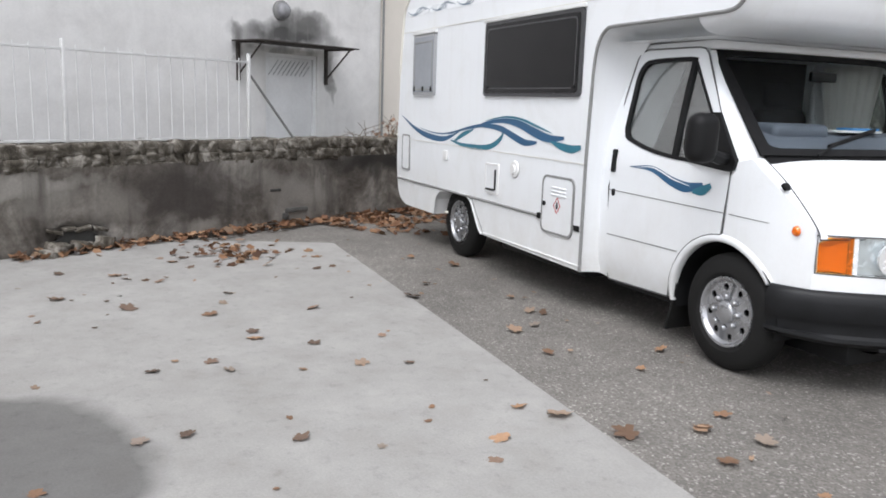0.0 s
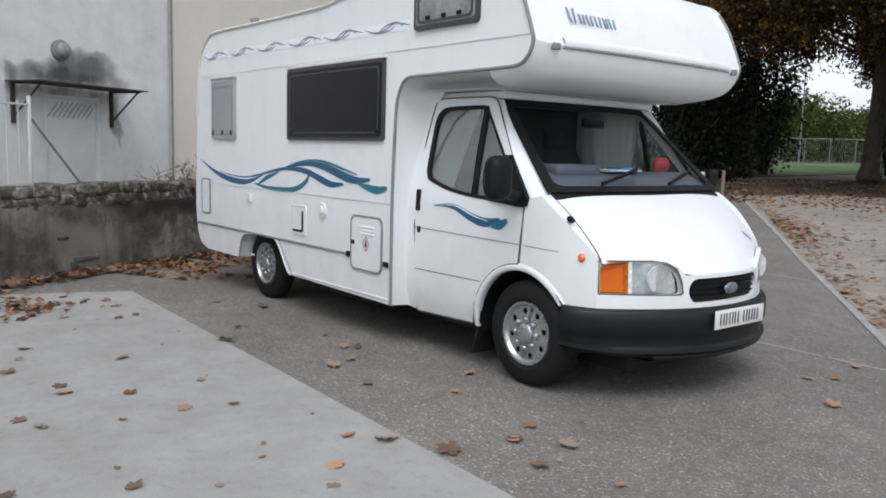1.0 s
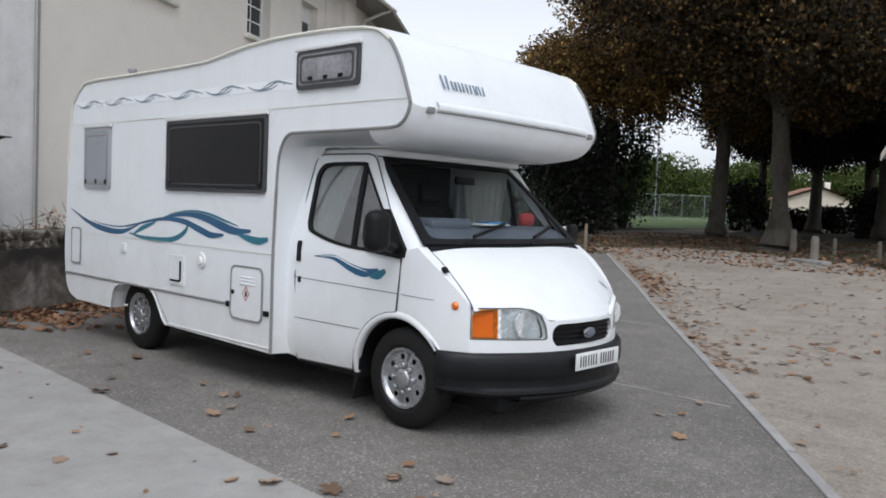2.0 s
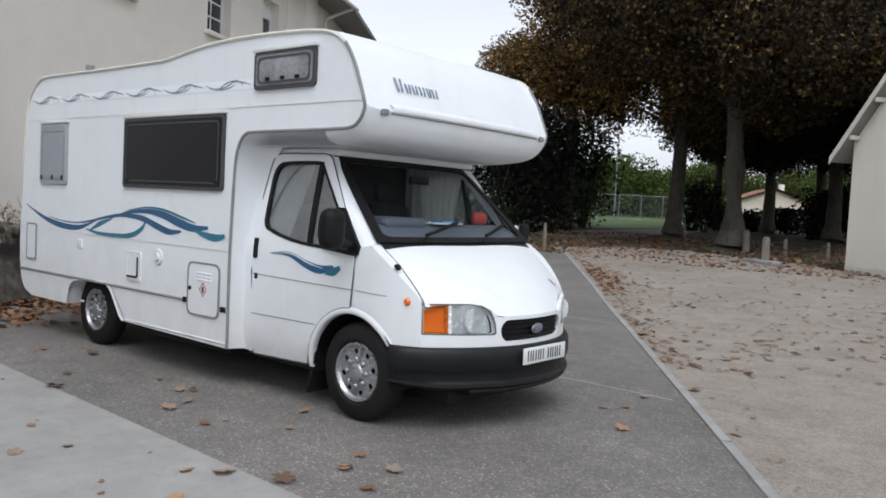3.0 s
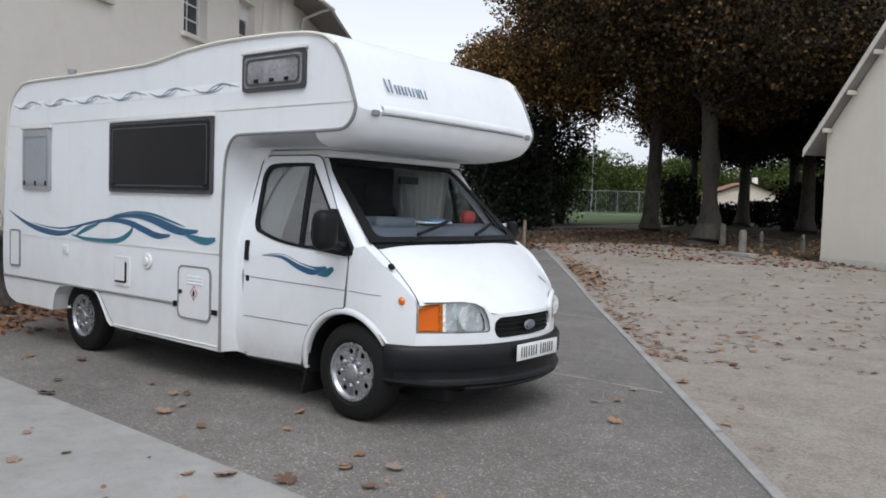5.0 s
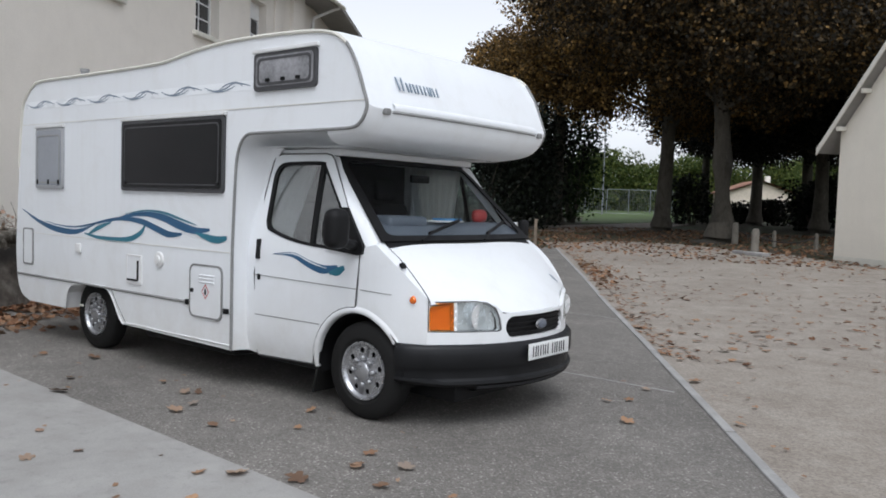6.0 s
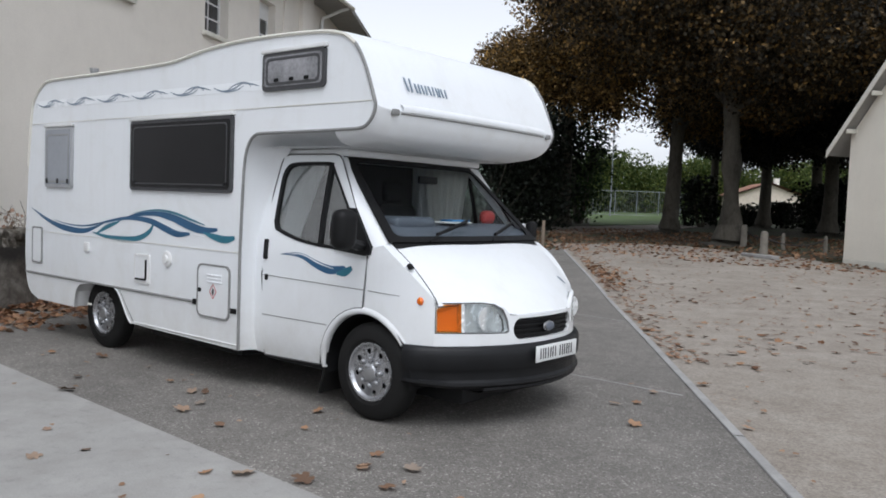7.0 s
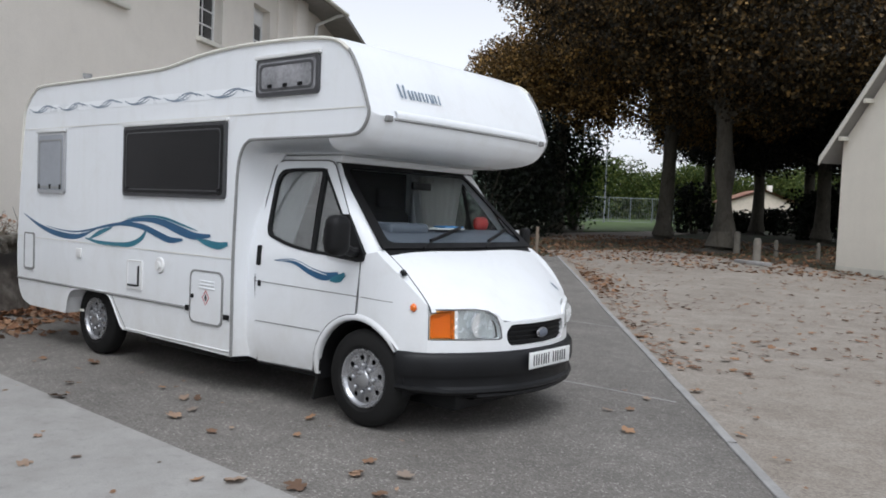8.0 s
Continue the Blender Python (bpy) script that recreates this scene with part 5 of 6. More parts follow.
    gr = part("grille", sheet(rounded(0.67, VAN_W - 0.67, 0.575, 0.745, 0.07, 6), [], lambda u, v, w: (front_x(u) - 0.03 - w, u, v), 0.01, fy), M_BLACK, van, "black oval grille")
    for k in range(4):
        z = 0.612 + 0.031 * k
        part("grille_bar", sheet([(0.71, z), (VAN_W - 0.71, z), (VAN_W - 0.71, z + 0.009), (0.71, z + 0.009)], [], lambda u, v, w: (front_x(u) - 0.012 - w, u, v), 0.012, fy), M_BLACK, gr)
    badge = part("badge", lathe([(0.0, -0.012), (0.04, -0.012), (0.062, -0.004), (0.065, 0.004), (0.0, 0.004)], 24), M_BADGE, gr, "oval dull metal badge")
    badge.matrix_basis = pose(front_x(MID) + 0.002, MID, 0.66, 0, 0, 90) @ Matrix.Diagonal((1, 1, 0.55, 1))
    inner = part("badge_centre", lathe([(0.0, -0.016), (0.03, -0.016), (0.05, -0.012), (0.051, -0.006), (0.0, -0.006)], 24), M_DASH, gr, "dark oval centre of the badge")
    inner.matrix_basis = badge.matrix_basis.copy()
    for side in (1, -1):
        hl = new("headlight")
        hl.parent = van
        mm = (lambda y: y) if side > 0 else (lambda y: VAN_W - y)
        back = [(mm(y), z) for y, z in lamp_r]
        part("reflector", sheet(back, [], lambda u, v, w: (front_x(u) - 0.045 - w, u, v), 0.01, fy), M_REFL, hl)
        amb = [(mm(y), z) for y, z in ((0.206, 0.656), (0.206, 0.828), (0.338, 0.832), (0.338, 0.651))]
        part("amber_lens", sheet(amb, [], lambda u, v, w: (front_x(u) + 0.004 - w + 0.05 * (0.7 - v), u, v), 0.006, fy), M_AMBERGLASS, hl, "amber indicator lens")
        clr = [(mm(y), z) for y, z in ((0.346, 0.651), (0.346, 0.83), (0.46, 0.831), (0.538, 0.82), (0.594, 0.787), (0.629, 0.72), (0.639, 0.657), (0.625, 0.65))]
        part("clear_lens", sheet(clr, [], lambda u, v, w: (front_x(u) + 0.004 - w + 0.05 * (0.7 - v), u, v), 0.006, fy), M_LAMPGLASS, hl, "clear headlamp lens")
        part("amber_backing", sheet([(mm(y), z) for y, z in ((0.21, 0.66), (0.21, 0.826), (0.332, 0.828), (0.332, 0.656))], [], lambda u, v, w: (front_x(u) - 0.03 - w + 0.05 * (0.7 - v), u, v), 0.004, fy), M_PALE, hl)
        for yc, zc, rad in ((0.49, 0.738, 0.078),):
            bowl = part("reflector_bowl", lathe([(rad, -0.032), (rad * 0.95, -0.02), (rad * 0.7, 0.0), (rad * 0.35, 0.012), (0.012, 0.015), (0.0, 0.0)], 24), M_REFL, hl)
            bowl.matrix_basis = pose(front_x(mm(yc)) - 0.036, mm(yc), zc, 0, 0, 90)
            bulb = part("bulb", lathe([(0.0, -0.022), (0.008, -0.018), (0.01, 0.0), (0.009, 0.014), (0.0, 0.014)], 12), M_CHROME, hl)
            bulb.matrix_basis = pose(front_x(mm(yc)) - 0.034, mm(yc), zc, 0, 0, 90)
        part("lens_divider", sheet([(mm(y), z) for y, z in ((0.334, 0.652), (0.334, 0.831), (0.351, 0.831), (0.351, 0.652))], [], lambda u, v, w: (front_x(u) + 0.006 - w + 0.05 * (0.7 - v), u, v), 0.03), M_REFL, hl)
        part("lamp_seal", sheet([(mm(y), z) for y, z in ((0.194, 0.643), (0.194, 0.84), (0.46, 0.843), (0.547, 0.832), (0.61, 0.795), (0.644, 0.72), (0.653, 0.65), (0.632, 0.638))], [back], lambda u, v, w: (front_x(u) + 0.002 - w + 0.05 * (0.7 - v), u, v), 0.012, fy), M_SEAM if side > 0 else M_RAIL, hl)
    # wrap-round bumper
    path = [(0.355, 0.088), (0.41, 0.094), (0.465, 0.12), (0.51, 0.155)] + [(front_x(y, 0.904) - 0.02 * (abs(y - MID) / 0.9) ** 2, y) for y in (0.2, 0.27, 0.36, 0.5, 0.7, 0.88)]
    path = smooth_line(path + [(0.904, MID)] + [(x, VAN_W - y) for x, y in path[::-1]], 3)
    bprof = [(-0.06, 0.562), (-0.012, 0.562), (0.0, 0.552), (0.012, 0.535), (0.016, 0.5), (0.014, 0.42), (0.004, 0.405), (-0.004, 0.385), (-0.004, 0.345), (0.012, 0.33), (0.014, 0.31), (-0.012, 0.288), (-0.05, 0.28)]
    rows = []
    for i, (x, y) in enumerate(path):
        a, b = path[max(i - 1, 0)], path[min(i + 1, len(path) - 1)]
        d = Vector((b[0] - a[0], b[1] - a[1])).normalized()
        nx, ny = d.y, -d.x
        s = min(1, 0.25 + 4 * abs(y - 0.09) if y < MID else 0.25 + 4 * abs(VAN_W - 0.09 - y))
        rows.append([(x + nx * o, y + ny * o, z + (0.03 * (1 - s) if z < 0.34 else 0)) for o, z in bprof])
    bmp = part("bumper", loft(rows), M_BUMP, van, "charcoal plastic wrap-round bumper", 40)
    part("bumper_back", box(0.3, 0.6, 0.25, VAN_W - 0.25, 0.3, 0.54), M_BLACK, bmp)
    part("lower_step", loft([[(front_x(y, 0.885) + o, y, z) for o, z in ((-0.1, 0.31), (0.0, 0.3), (0.01, 0.275), (-0.02, 0.255), (-0.1, 0.25))] for y in [0.46 + 0.1 * i for i in range(13)]]), M_BLACK, bmp)
    plate = part("number_plate", box(0.0, 0.008, -0.26, 0.26, -0.0555, 0.0555, 0.003), M_PLATE, van, "white number plate with dark bars")
    plate.location = (0.922, MID, 0.497)
    yb = -0.215
    for w in (0.045, 0.02, 0.045, 0.045, 0.0, 0.045, 0.045, 0.045):
        for k in (0.0, w - 0.013) if w > 0.03 else (0.0,) if w else ():
            part("plate_bar", box(0.0085, 0.0105, yb + k, yb + k + 0.013, -0.036, 0.036, 0.001), M_INK, plate, "", 0)
        yb += (w or 0.02) + 0.014

    # windscreen, seal, scuttle and wipers
    def on_screen(u, v, w):
        t = 2 * u - 1
        y0, x, z = screen_edge(v)
        x += 0.05 * (1 - t * t)
        return (x - w * 0.7, y0 + (VAN_W - 2 * y0) * u, z - w * 0.7)

    us, vv = [i / 16 for i in range(1, 16)], [i / 8 for i in range(1, 8)]
    ws = part("windscreen", sheet([(0, 0), (1, 0), (1, 1), (0, 1)], [], on_screen, 0.006, us, vv), M_GLASS, van, "clear raked windscreen", 40)
    ws.visible_shadow = False
    part("screen_seal", sheet([(-0.03, -0.03), (1.03, -0.03), (1.03, 1.06), (-0.03, 1.06)], [rounded(0.016, 0.984, 0.03, 0.94, 0.05)], lambda u, v, w: on_screen(u, v, w - 0.006), 0.012, us, vv), M_BLACK, van)
    part("scuttle", sheet([(-0.005, -0.09), (1.005, -0.09), (1.005, 0.03), (-0.005, 0.03)], [], lambda u, v, w: on_screen(u, v, w + 0.008), 0.02, us), M_BLACK, van)
    for u0, u1, v1 in ((0.2, 0.52, 0.19), (0.62, 0.9, 0.17)):
        p = [Vector(on_screen(u0 + (u1 - u0) * i / 6, 0.01 + v1 * i / 6, -0.03)) for i in range(7)]
        arm = tube([on_screen(u0 - 0.02, -0.04, -0.02), p[2], p[5]], 0.007, 6)
        wp = part("wiper_arm", arm, M_BLACK, van)
        part("wiper_blade", tube([q - Vector((0.012, 0, 0.01)) for q in p[1:]], 0.013, 6), M_BLACK, wp)
    part("cab_roof", box(-1.16, -0.37, 0.26, VAN_W - 0.26, 1.785, 1.835, 0.01), M_VAN, van)
    ant = part("wing_washer", box(-0.02, 0.02, -0.02, 0.02, -0.012, 0.012, 0.006), M_BLACK, van)
    ant.matrix_basis = pose(0.36, 0.13, 1.06, 0, 45, 0)

    # cab interior
    part("cab_floor", boxes((-1.15, -0.45, 0.15, VAN_W - 0.15, 0.42, 0.46), (-0.45, 0.3, 0.45, VAN_W - 0.45, 0.42, 0.46)), M_DARK, van)
    # underbody boxes added to block light, so the ground beneath goes dark
    part("chassis", boxes((-4.3, 0.4, 0.5, 0.58, 0.2, 0.32), (-4.3, 0.4, 1.48, 1.56, 0.2, 0.32), (-2.6, -1.7, 0.6, 1.45, 0.17, 0.32), (-1.2, -0.5, 0.7, 1.4, 0.2, 0.32), bevel=0.01), M_BLACK, van, "dark chassis rails and tank added to deepen the shade below")
    part("undertray", box(-0.35, 0.6, 0.4, VAN_W - 0.4, 0.17, 0.29, 0.02), M_BLACK, van, "dark engine undertray added to block light from the front")
    part("waste_tank", box(-2.62, -1.35, 0.12, VAN_W - 0.12, 0.23, 0.34, 0.03), M_BLACK, van, "dark box added to block light under the floor")
    part("rear_underframe", box(-4.4, -3.9, 0.4, VAN_W - 0.4, 0.33, 0.41, 0.02), M_BLACK, van)
    dash = bmesh.new()
    merge(dash, loft([[(0.12, y, 0.7), (0.12, y, 1.225), (0.03, y, 1.285), (-0.12, y, 1.325), (-0.22, y, 1.31), (-0.27, y, 1.18), (-0.22, y, 0.7)] for y in (0.18, 0.5, MID, 1.6, VAN_W - 0.18)]))
    part("dashboard", dash, M_DASH, van, "grey plastic dashboard", 40)
    part("instrument_hood", box(-0.3, -0.02, 0.42, 0.86, 1.28, 1.37, 0.035, 3), M_DASH, van)
    wheel = lathe([(0.2 + 0.014 * math.cos(a), 0.014 * math.sin(a)) for a in (2 * math.pi * i / 8 for i in range(8))], 32, True)
    st = part("steering_wheel", wheel, M_BLACK, van)
    st.matrix_basis = pose(-0.42, 0.62, 1.2, 0, 0, 90) @ pose(0, 0, 0, -38, 0, 0)
    for y in (0.62, 1.5):
        seat = new("cab_seat")
        seat.parent = van
        part("cushion", box(-0.95, -0.45, y - 0.25, y + 0.25, 0.72, 0.86, 0.04, 3), M_DARK, seat)
        part("seat_base", box(-0.9, -0.5, y - 0.22, y + 0.22, 0.46, 0.72), M_DARK, seat)
        bk = box(-0.07, 0.07, y - 0.24, y + 0.24, 0.0, 0.62, 0.05, 3)
        b = part("backrest", bk, M_DARK, seat)
        b.matrix_basis = pose(-0.95, 0, 0.84, 0, -12, 0)
        h = part("headrest", box(-0.05, 0.05, y - 0.13, y + 0.13, 0.65, 0.83, 0.04, 3), M_DARK, seat)
        h.matrix_basis = pose(-0.95, 0, 0.84, 0, -12, 0)
    # curtains drawn back by the doors; a dark sheet shades the living space opening
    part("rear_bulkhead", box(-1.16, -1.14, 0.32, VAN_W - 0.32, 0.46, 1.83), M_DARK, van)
    for y0, sg, x0, cloth in ((0.27, 1, -1.12, M_CURT), (VAN_W - 0.27, -1, -0.95, M_PALECURT)):
        rows = []
        for i in range(40):
            u = i / 39
            rows.append([(x0 + 0.5 * u * (0.6 + 0.4 * q), y0 - sg * 0.12 * (1 - q) + sg * (0.02 + (0.018 if sg > 0 else 0.008) * math.sin(u * 40)), 1.08 + 0.68 * q) for q in (0, 0.25, 0.5, 0.75, 1)])
        part("cab_curtain", loft(rows), cloth, van, "grey cloth curtain drawn back", 60)
    red = part("dash_ornament", box(-0.2, -0.12, 1.62, 1.79, 1.32, 1.43, 0.045, 4), M_RED, van, "red plastic object on the dashboard")
    part("dash_papers", box(-0.2, -0.02, 0.95, 1.3, 1.326, 1.338, 0.002), M_PAPER, van, "papers on the dashboard")
    part("dash_map", box(-0.18, -0.06, 1.1, 1.33, 1.339, 1.352, 0.002), M_BOOKB, van, "blue folded map")
    part("interior_mirror", box(-0.3, -0.27, 0.95, 1.17, 1.62, 1.68, 0.01), M_BLACK, van)
    part("engine_block", box(-0.1, 0.5, 0.5, VAN_W - 0.5, 0.3, 0.65), M_BLACK, van)

    # wheels
    tyre_prof = [(0.197, 0.03), (0.201, 0.0), (0.222, -0.012), (0.285, -0.01), (0.312, 0.004), (0.326, 0.02), (0.33, 0.04), (0.331, 0.075), (0.33, 0.11), (0.326, 0.13), (0.312, 0.145), (0.28, 0.152), (0.22, 0.148), (0.197, 0.14)]
    sector_out = arc(0, 0, 0.17, -22.5, 22.5, 6) + arc(0, 0, 0.055, 22.5, -22.5, 6)
    sector_hole = [(0.14 + 0.019 * math.cos(q), 0.019 * math.sin(q)) for q in (2 * math.pi * j / 12 for j in range(12))]

    def dish(u, v, w):
        r = math.hypot(u, v)
        y = 0.016 - 0.018 * max(0, 1 - (r / 0.11) ** 2) if r < 0.11 else 0.016
        return (u, y + w, v)

    spots = [(0.01, 0.14, 0), (0.01, VAN_W - 0.14, 180), (-3.475, 0.13, 0), (-3.475, VAN_W - 0.13, 180)]
    for x, y, turn in spots:
        wh = new("wheel")
        wh.parent = van
        wh.matrix_basis = pose(x, y, 0.33, 0, 0, turn)
        part("tyre", lathe(tyre_prof, 56, True), M_RUB, wh, "black rubber tyre", 30)
        rim = lathe([(0.2, 0.004), (0.196, -0.008), (0.184, -0.006), (0.177, 0.008), (0.168, 0.0165)], 48)
        bmesh.ops.delete(rim, geom=[f for f in rim.faces if len(f.verts) > 4], context="FACES_ONLY")
        rm = part("rim", rim, M_STEEL, wh, "silver painted steel rim", 50)
        disc = bmesh.new()
        for i in range(8):
            ca, sa = math.cos(2 * math.pi * i / 8 + 0.2), math.sin(2 * math.pi * i / 8 + 0.2)
            merge(disc, sheet(sector_out, [sector_hole], lambda u, v, w: dish(u * ca - v * sa, u * sa + v * ca, w), 0.008))
        bmesh.ops.remove_doubles(disc, verts=disc.verts[:], dist=0.0003)
        part("disc", disc, M_STEEL, wh, "", 40)
        part("hub_cap", lathe([(0.066, 0.02), (0.064, -0.008), (0.058, -0.016), (0.04, -0.022), (0.0, -0.025)], 32), M_STEEL, wh, "", 35)
        for i in range(8):
            a = 2 * math.pi * i / 8
            nut = lathe([(0.0, -0.026), (0.01, -0.025), (0.017, -0.015), (0.018, 0.0), (0.0, 0.0)], 10)
            part("wheel_nut", nut, M_STEEL, wh).location = (0.09 * math.cos(a), 0.007, 0.09 * math.sin(a))
        part("brake_drum", lathe([(0.0, 0.06), (0.19, 0.06), (0.19, 0.12), (0.0, 0.12)], 24), M_BLACK, wh)
    part("axle", tube([(-3.475, 0.3, 0.33), (-3.475, VAN_W - 0.3, 0.33)], 0.05, 10), M_BLACK, van)
    set_in_cab(van)
    return van


CAB_PARTS = ("cab_door", "front_wing", "windscreen", "rear_pillar", "wheel_arch_lip", "sill", "door_mirror", "door_decal", "bonnet", "front_panel", "grille", "headlight", "bumper", "number_plate", "screen_seal", "scuttle", "wiper", "cab_roof", "wing_washer", "cab_floor", "dash", "instrument", "steering", "cab_seat", "cab_curtain", "interior_mirror")


def set_in_cab(van):
    """The cab is narrower than the living body: draw its parts in a little on both sides."""
    def drawn(p):
        return Vector((p.x * 1.0078 - 0.041, MID + (p.y - MID) * 0.969, p.z))

    for ob in van.children:
        if not ob.name.startswith(CAB_PARTS):
            continue
        for q in (ob, *ob.children_recursive):
            if q.type == "MESH" and q.matrix_basis == Matrix() and q.parent.matrix_basis == Matrix():
                for v in q.data.vertices:
                    v.co = drawn(v.co)
            elif q.parent == van or q.parent.matrix_basis == Matrix():
                q.location = drawn(q.location) if q.matrix_basis != Matrix() else q.location

# ---- trees and shrubs ----
LEAF_QUAD = ([(-0.5, 0, 0), (0, -0.42, 0.06), (0.5, 0, 0), (0, 0.42, 0.06)], [(0, 1, 2, 3)])
rng = np.random.default_rng(7)


def random_turns(n):
    q = rng.normal(size=(n, 4))
    q /= np.linalg.norm(q, axis=1)[:, None]
    w, x, y, z = q.T
    return np.stack([np.stack([1 - 2 * (y * y + z * z), 2 * (x * y - z * w), 2 * (x * z + y * w)], -1), np.stack([2 * (x * y + z * w), 1 - 2 * (x * x + z * z), 2 * (y * z - x * w)], -1), np.stack([2 * (x * z - y * w), 2 * (y * z + x * w), 1 - 2 * (x * x + y * y)], -1)], 1)


def foliage(name, centres, radii, per, size, mat, parent, label="", sky_gap=False):
    """Small leaves spread through and over many uneven clumps."""
    pts = []
    for c, r in zip(centres, radii):
        n = int(per * (r[0] * r[1] * r[2]) ** (2 / 3))
        d = rng.normal(size=(n, 3))
        d /= np.linalg.norm(d, axis=1)[:, None]
        rad = 1 - 0.55 * rng.random(n) ** 2.2
        wob = 1 + 0.22 * np.sin(d[:, 0] * 5 + c[0]) * np.cos(d[:, 2] * 6 + c[1])
        pts.append(np.array(c) + d * (rad * wob)[:, None] * np.array(r))
    pts = np.concatenate(pts)
    if sky_gap:
        # crowns thinned and raised in a strip on the camera's sightline, for open sky
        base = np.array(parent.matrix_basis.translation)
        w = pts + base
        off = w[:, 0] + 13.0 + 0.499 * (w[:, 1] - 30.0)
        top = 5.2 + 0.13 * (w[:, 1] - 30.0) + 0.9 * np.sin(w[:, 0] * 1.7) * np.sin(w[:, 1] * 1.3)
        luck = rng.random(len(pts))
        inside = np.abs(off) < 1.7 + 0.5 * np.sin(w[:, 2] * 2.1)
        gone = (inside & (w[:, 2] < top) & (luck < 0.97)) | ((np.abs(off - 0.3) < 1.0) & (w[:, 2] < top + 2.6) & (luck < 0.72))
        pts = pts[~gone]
    n = len(pts)
    rot = random_turns(n) * (size * (0.6 + 0.8 * rng.random(n)))[:, None, None]
    bv = np.array(LEAF_QUAD[0])
    vv = np.einsum("pij,vj->pvi", rot, bv) + pts[:, None, :]
    me = bpy.data.meshes.new(name)
    me.vertices.add(n * 4)
    me.loops.add(n * 4)
    me.polygons.add(n)
    me.vertices.foreach_set("co", vv.reshape(-1))
    me.loops.foreach_set("vertex_index", np.arange(n * 4, dtype=np.int32))
    me.polygons.foreach_set("loop_start", np.arange(0, n * 4, 4, dtype=np.int32))
    me.update(calc_edges=True)
    me.validate()
    me.materials.append(mat)
    ob = new(name, me)
    ob.parent = parent
    return tagged(ob, label)


def build_tree(x, y, height, spread, trunk_r, bare, seed, per=600, label="tall plane tree with brown-green autumn leaves", lean=0.0, mat=None):
    r = random.Random(seed)
    tree = thing("tree", pose(x, y, ground_z(y) - 0.06), label, "tree", "plane trees round the courtyard")
    pts = [(0, 0, 0), (0.02, 0, 0.25), (0.03, 0, 0.8), (0.05 + lean * 0.3, 0.03, bare * 0.5), (lean * 0.7, 0.06, bare), (lean, 0.1, height * 0.65), (lean + 0.3, 0.2, height * 0.9)]
    part("trunk", tube(pts, trunk_r, 16, True, [2.6, 1.65, 1.16, 0.98, 0.9, 0.5, 0.12]), M_BARK, tree, "mottled grey plane bark")
    centres, radii = [], []
    count = 17
    for i in range(count):
        a = 2 * math.pi * (i * 0.382 + r.random() * 0.1)
        z0 = bare * 0.85 + (height * 0.55 - bare * 0.85) * (i / count)
        reach = spread * r.uniform(0.65, 1.0) * (1.0 - 0.4 * (i / count))
        dx, dy = math.cos(a), math.sin(a)
        end = Vector((lean + dx * reach, dy * reach, min(height * 0.92, z0 + reach * r.uniform(0.25, 0.75))))
        mid = Vector((lean * 0.7 + dx * reach * 0.45, dy * reach * 0.45, z0 + (end.z - z0) * 0.62))
        part("limb", tube([(lean * 0.7, 0.05, z0), mid, end], trunk_r * 0.32, 7, True, [1, 0.6, 0.15]), M_BARK, tree)
        for f, s in ((0.55, 0.2), (0.8, 0.24), (1.0, 0.22)):
            c = Vector((lean * 0.7, 0.05, z0)).lerp(mid, f * 1.6) if f < 0.6 else mid.lerp(end, (f - 0.6) / 0.4)
            rr = spread * s * r.uniform(0.8, 1.2)
            centres.append((c.x + r.uniform(-0.6, 0.6), c.y + r.uniform(-0.6, 0.6), max(c.z - 0.6, bare + rr * r.uniform(-0.25, 0.8)) + r.uniform(-0.2, 0.5)))
            radii.append((rr, rr, rr * 0.72))
    for i in range(8):
        a = 2 * math.pi * i / 8 + r.random()
        q = spread * r.uniform(0.15, 0.5)
        rr = spread * r.uniform(0.14, 0.2)
        centres.append((lean * 0.7 + q * math.cos(a), q * math.sin(a), bare + rr * r.uniform(-0.3, 0.6)))
        radii.append((rr, rr, rr * 0.6))
    for i in range(7):
        a = r.random() * 6.28
        q = spread * 0.45 * r.random()
        rr = spread * 0.27
        centres.append((lean + q * math.cos(a), q * math.sin(a), height * r.uniform(0.72, 0.95)))
        radii.append((rr, rr, rr * 0.7))
    foliage("crown", centres, radii, per, 0.135, mat or M_CROWN, tree, "dense crown turning brown, light and shade in its leaf tones", True)
    return tree


def build_bush(name, x, y, rx, ry, h, mat, seed, label, category, per=110, size=0.2, low=0.0, group=""):
    r = random.Random(seed)
    z = ground_z(y)
    bush = thing(name, pose(x, y, z - 0.06), label, category, group)
    centres, radii = [], []
    for i in range(9):
        a = r.random() * 6.28
        q = r.random() ** 0.5 * 0.7
        cx, cy = rx * q * math.cos(a), ry * q * math.sin(a)
        top = h * r.uniform(0.45, 0.85)
        part("stem", tube([(cx * 0.2, cy * 0.2, 0), (cx * 0.6, cy * 0.6, top * 0.5), (cx, cy, top)], 0.07, 6, True, [1, 0.7, 0.3]), M_BARK, bush)
        for k in range(4):
            zz = low + (h - low) * r.uniform(0.12, 0.85)
            s = r.uniform(0.35, 0.55)
            centres.append((cx + r.uniform(-0.3, 0.3) * rx, cy + r.uniform(-0.3, 0.3) * ry, zz))
            radii.append((rx * s, ry * s, min(h * 0.22, max(0.3, (h - zz) * 0.9))))
    foliage("foliage", centres, radii, per, size, mat, bush)
    return bush


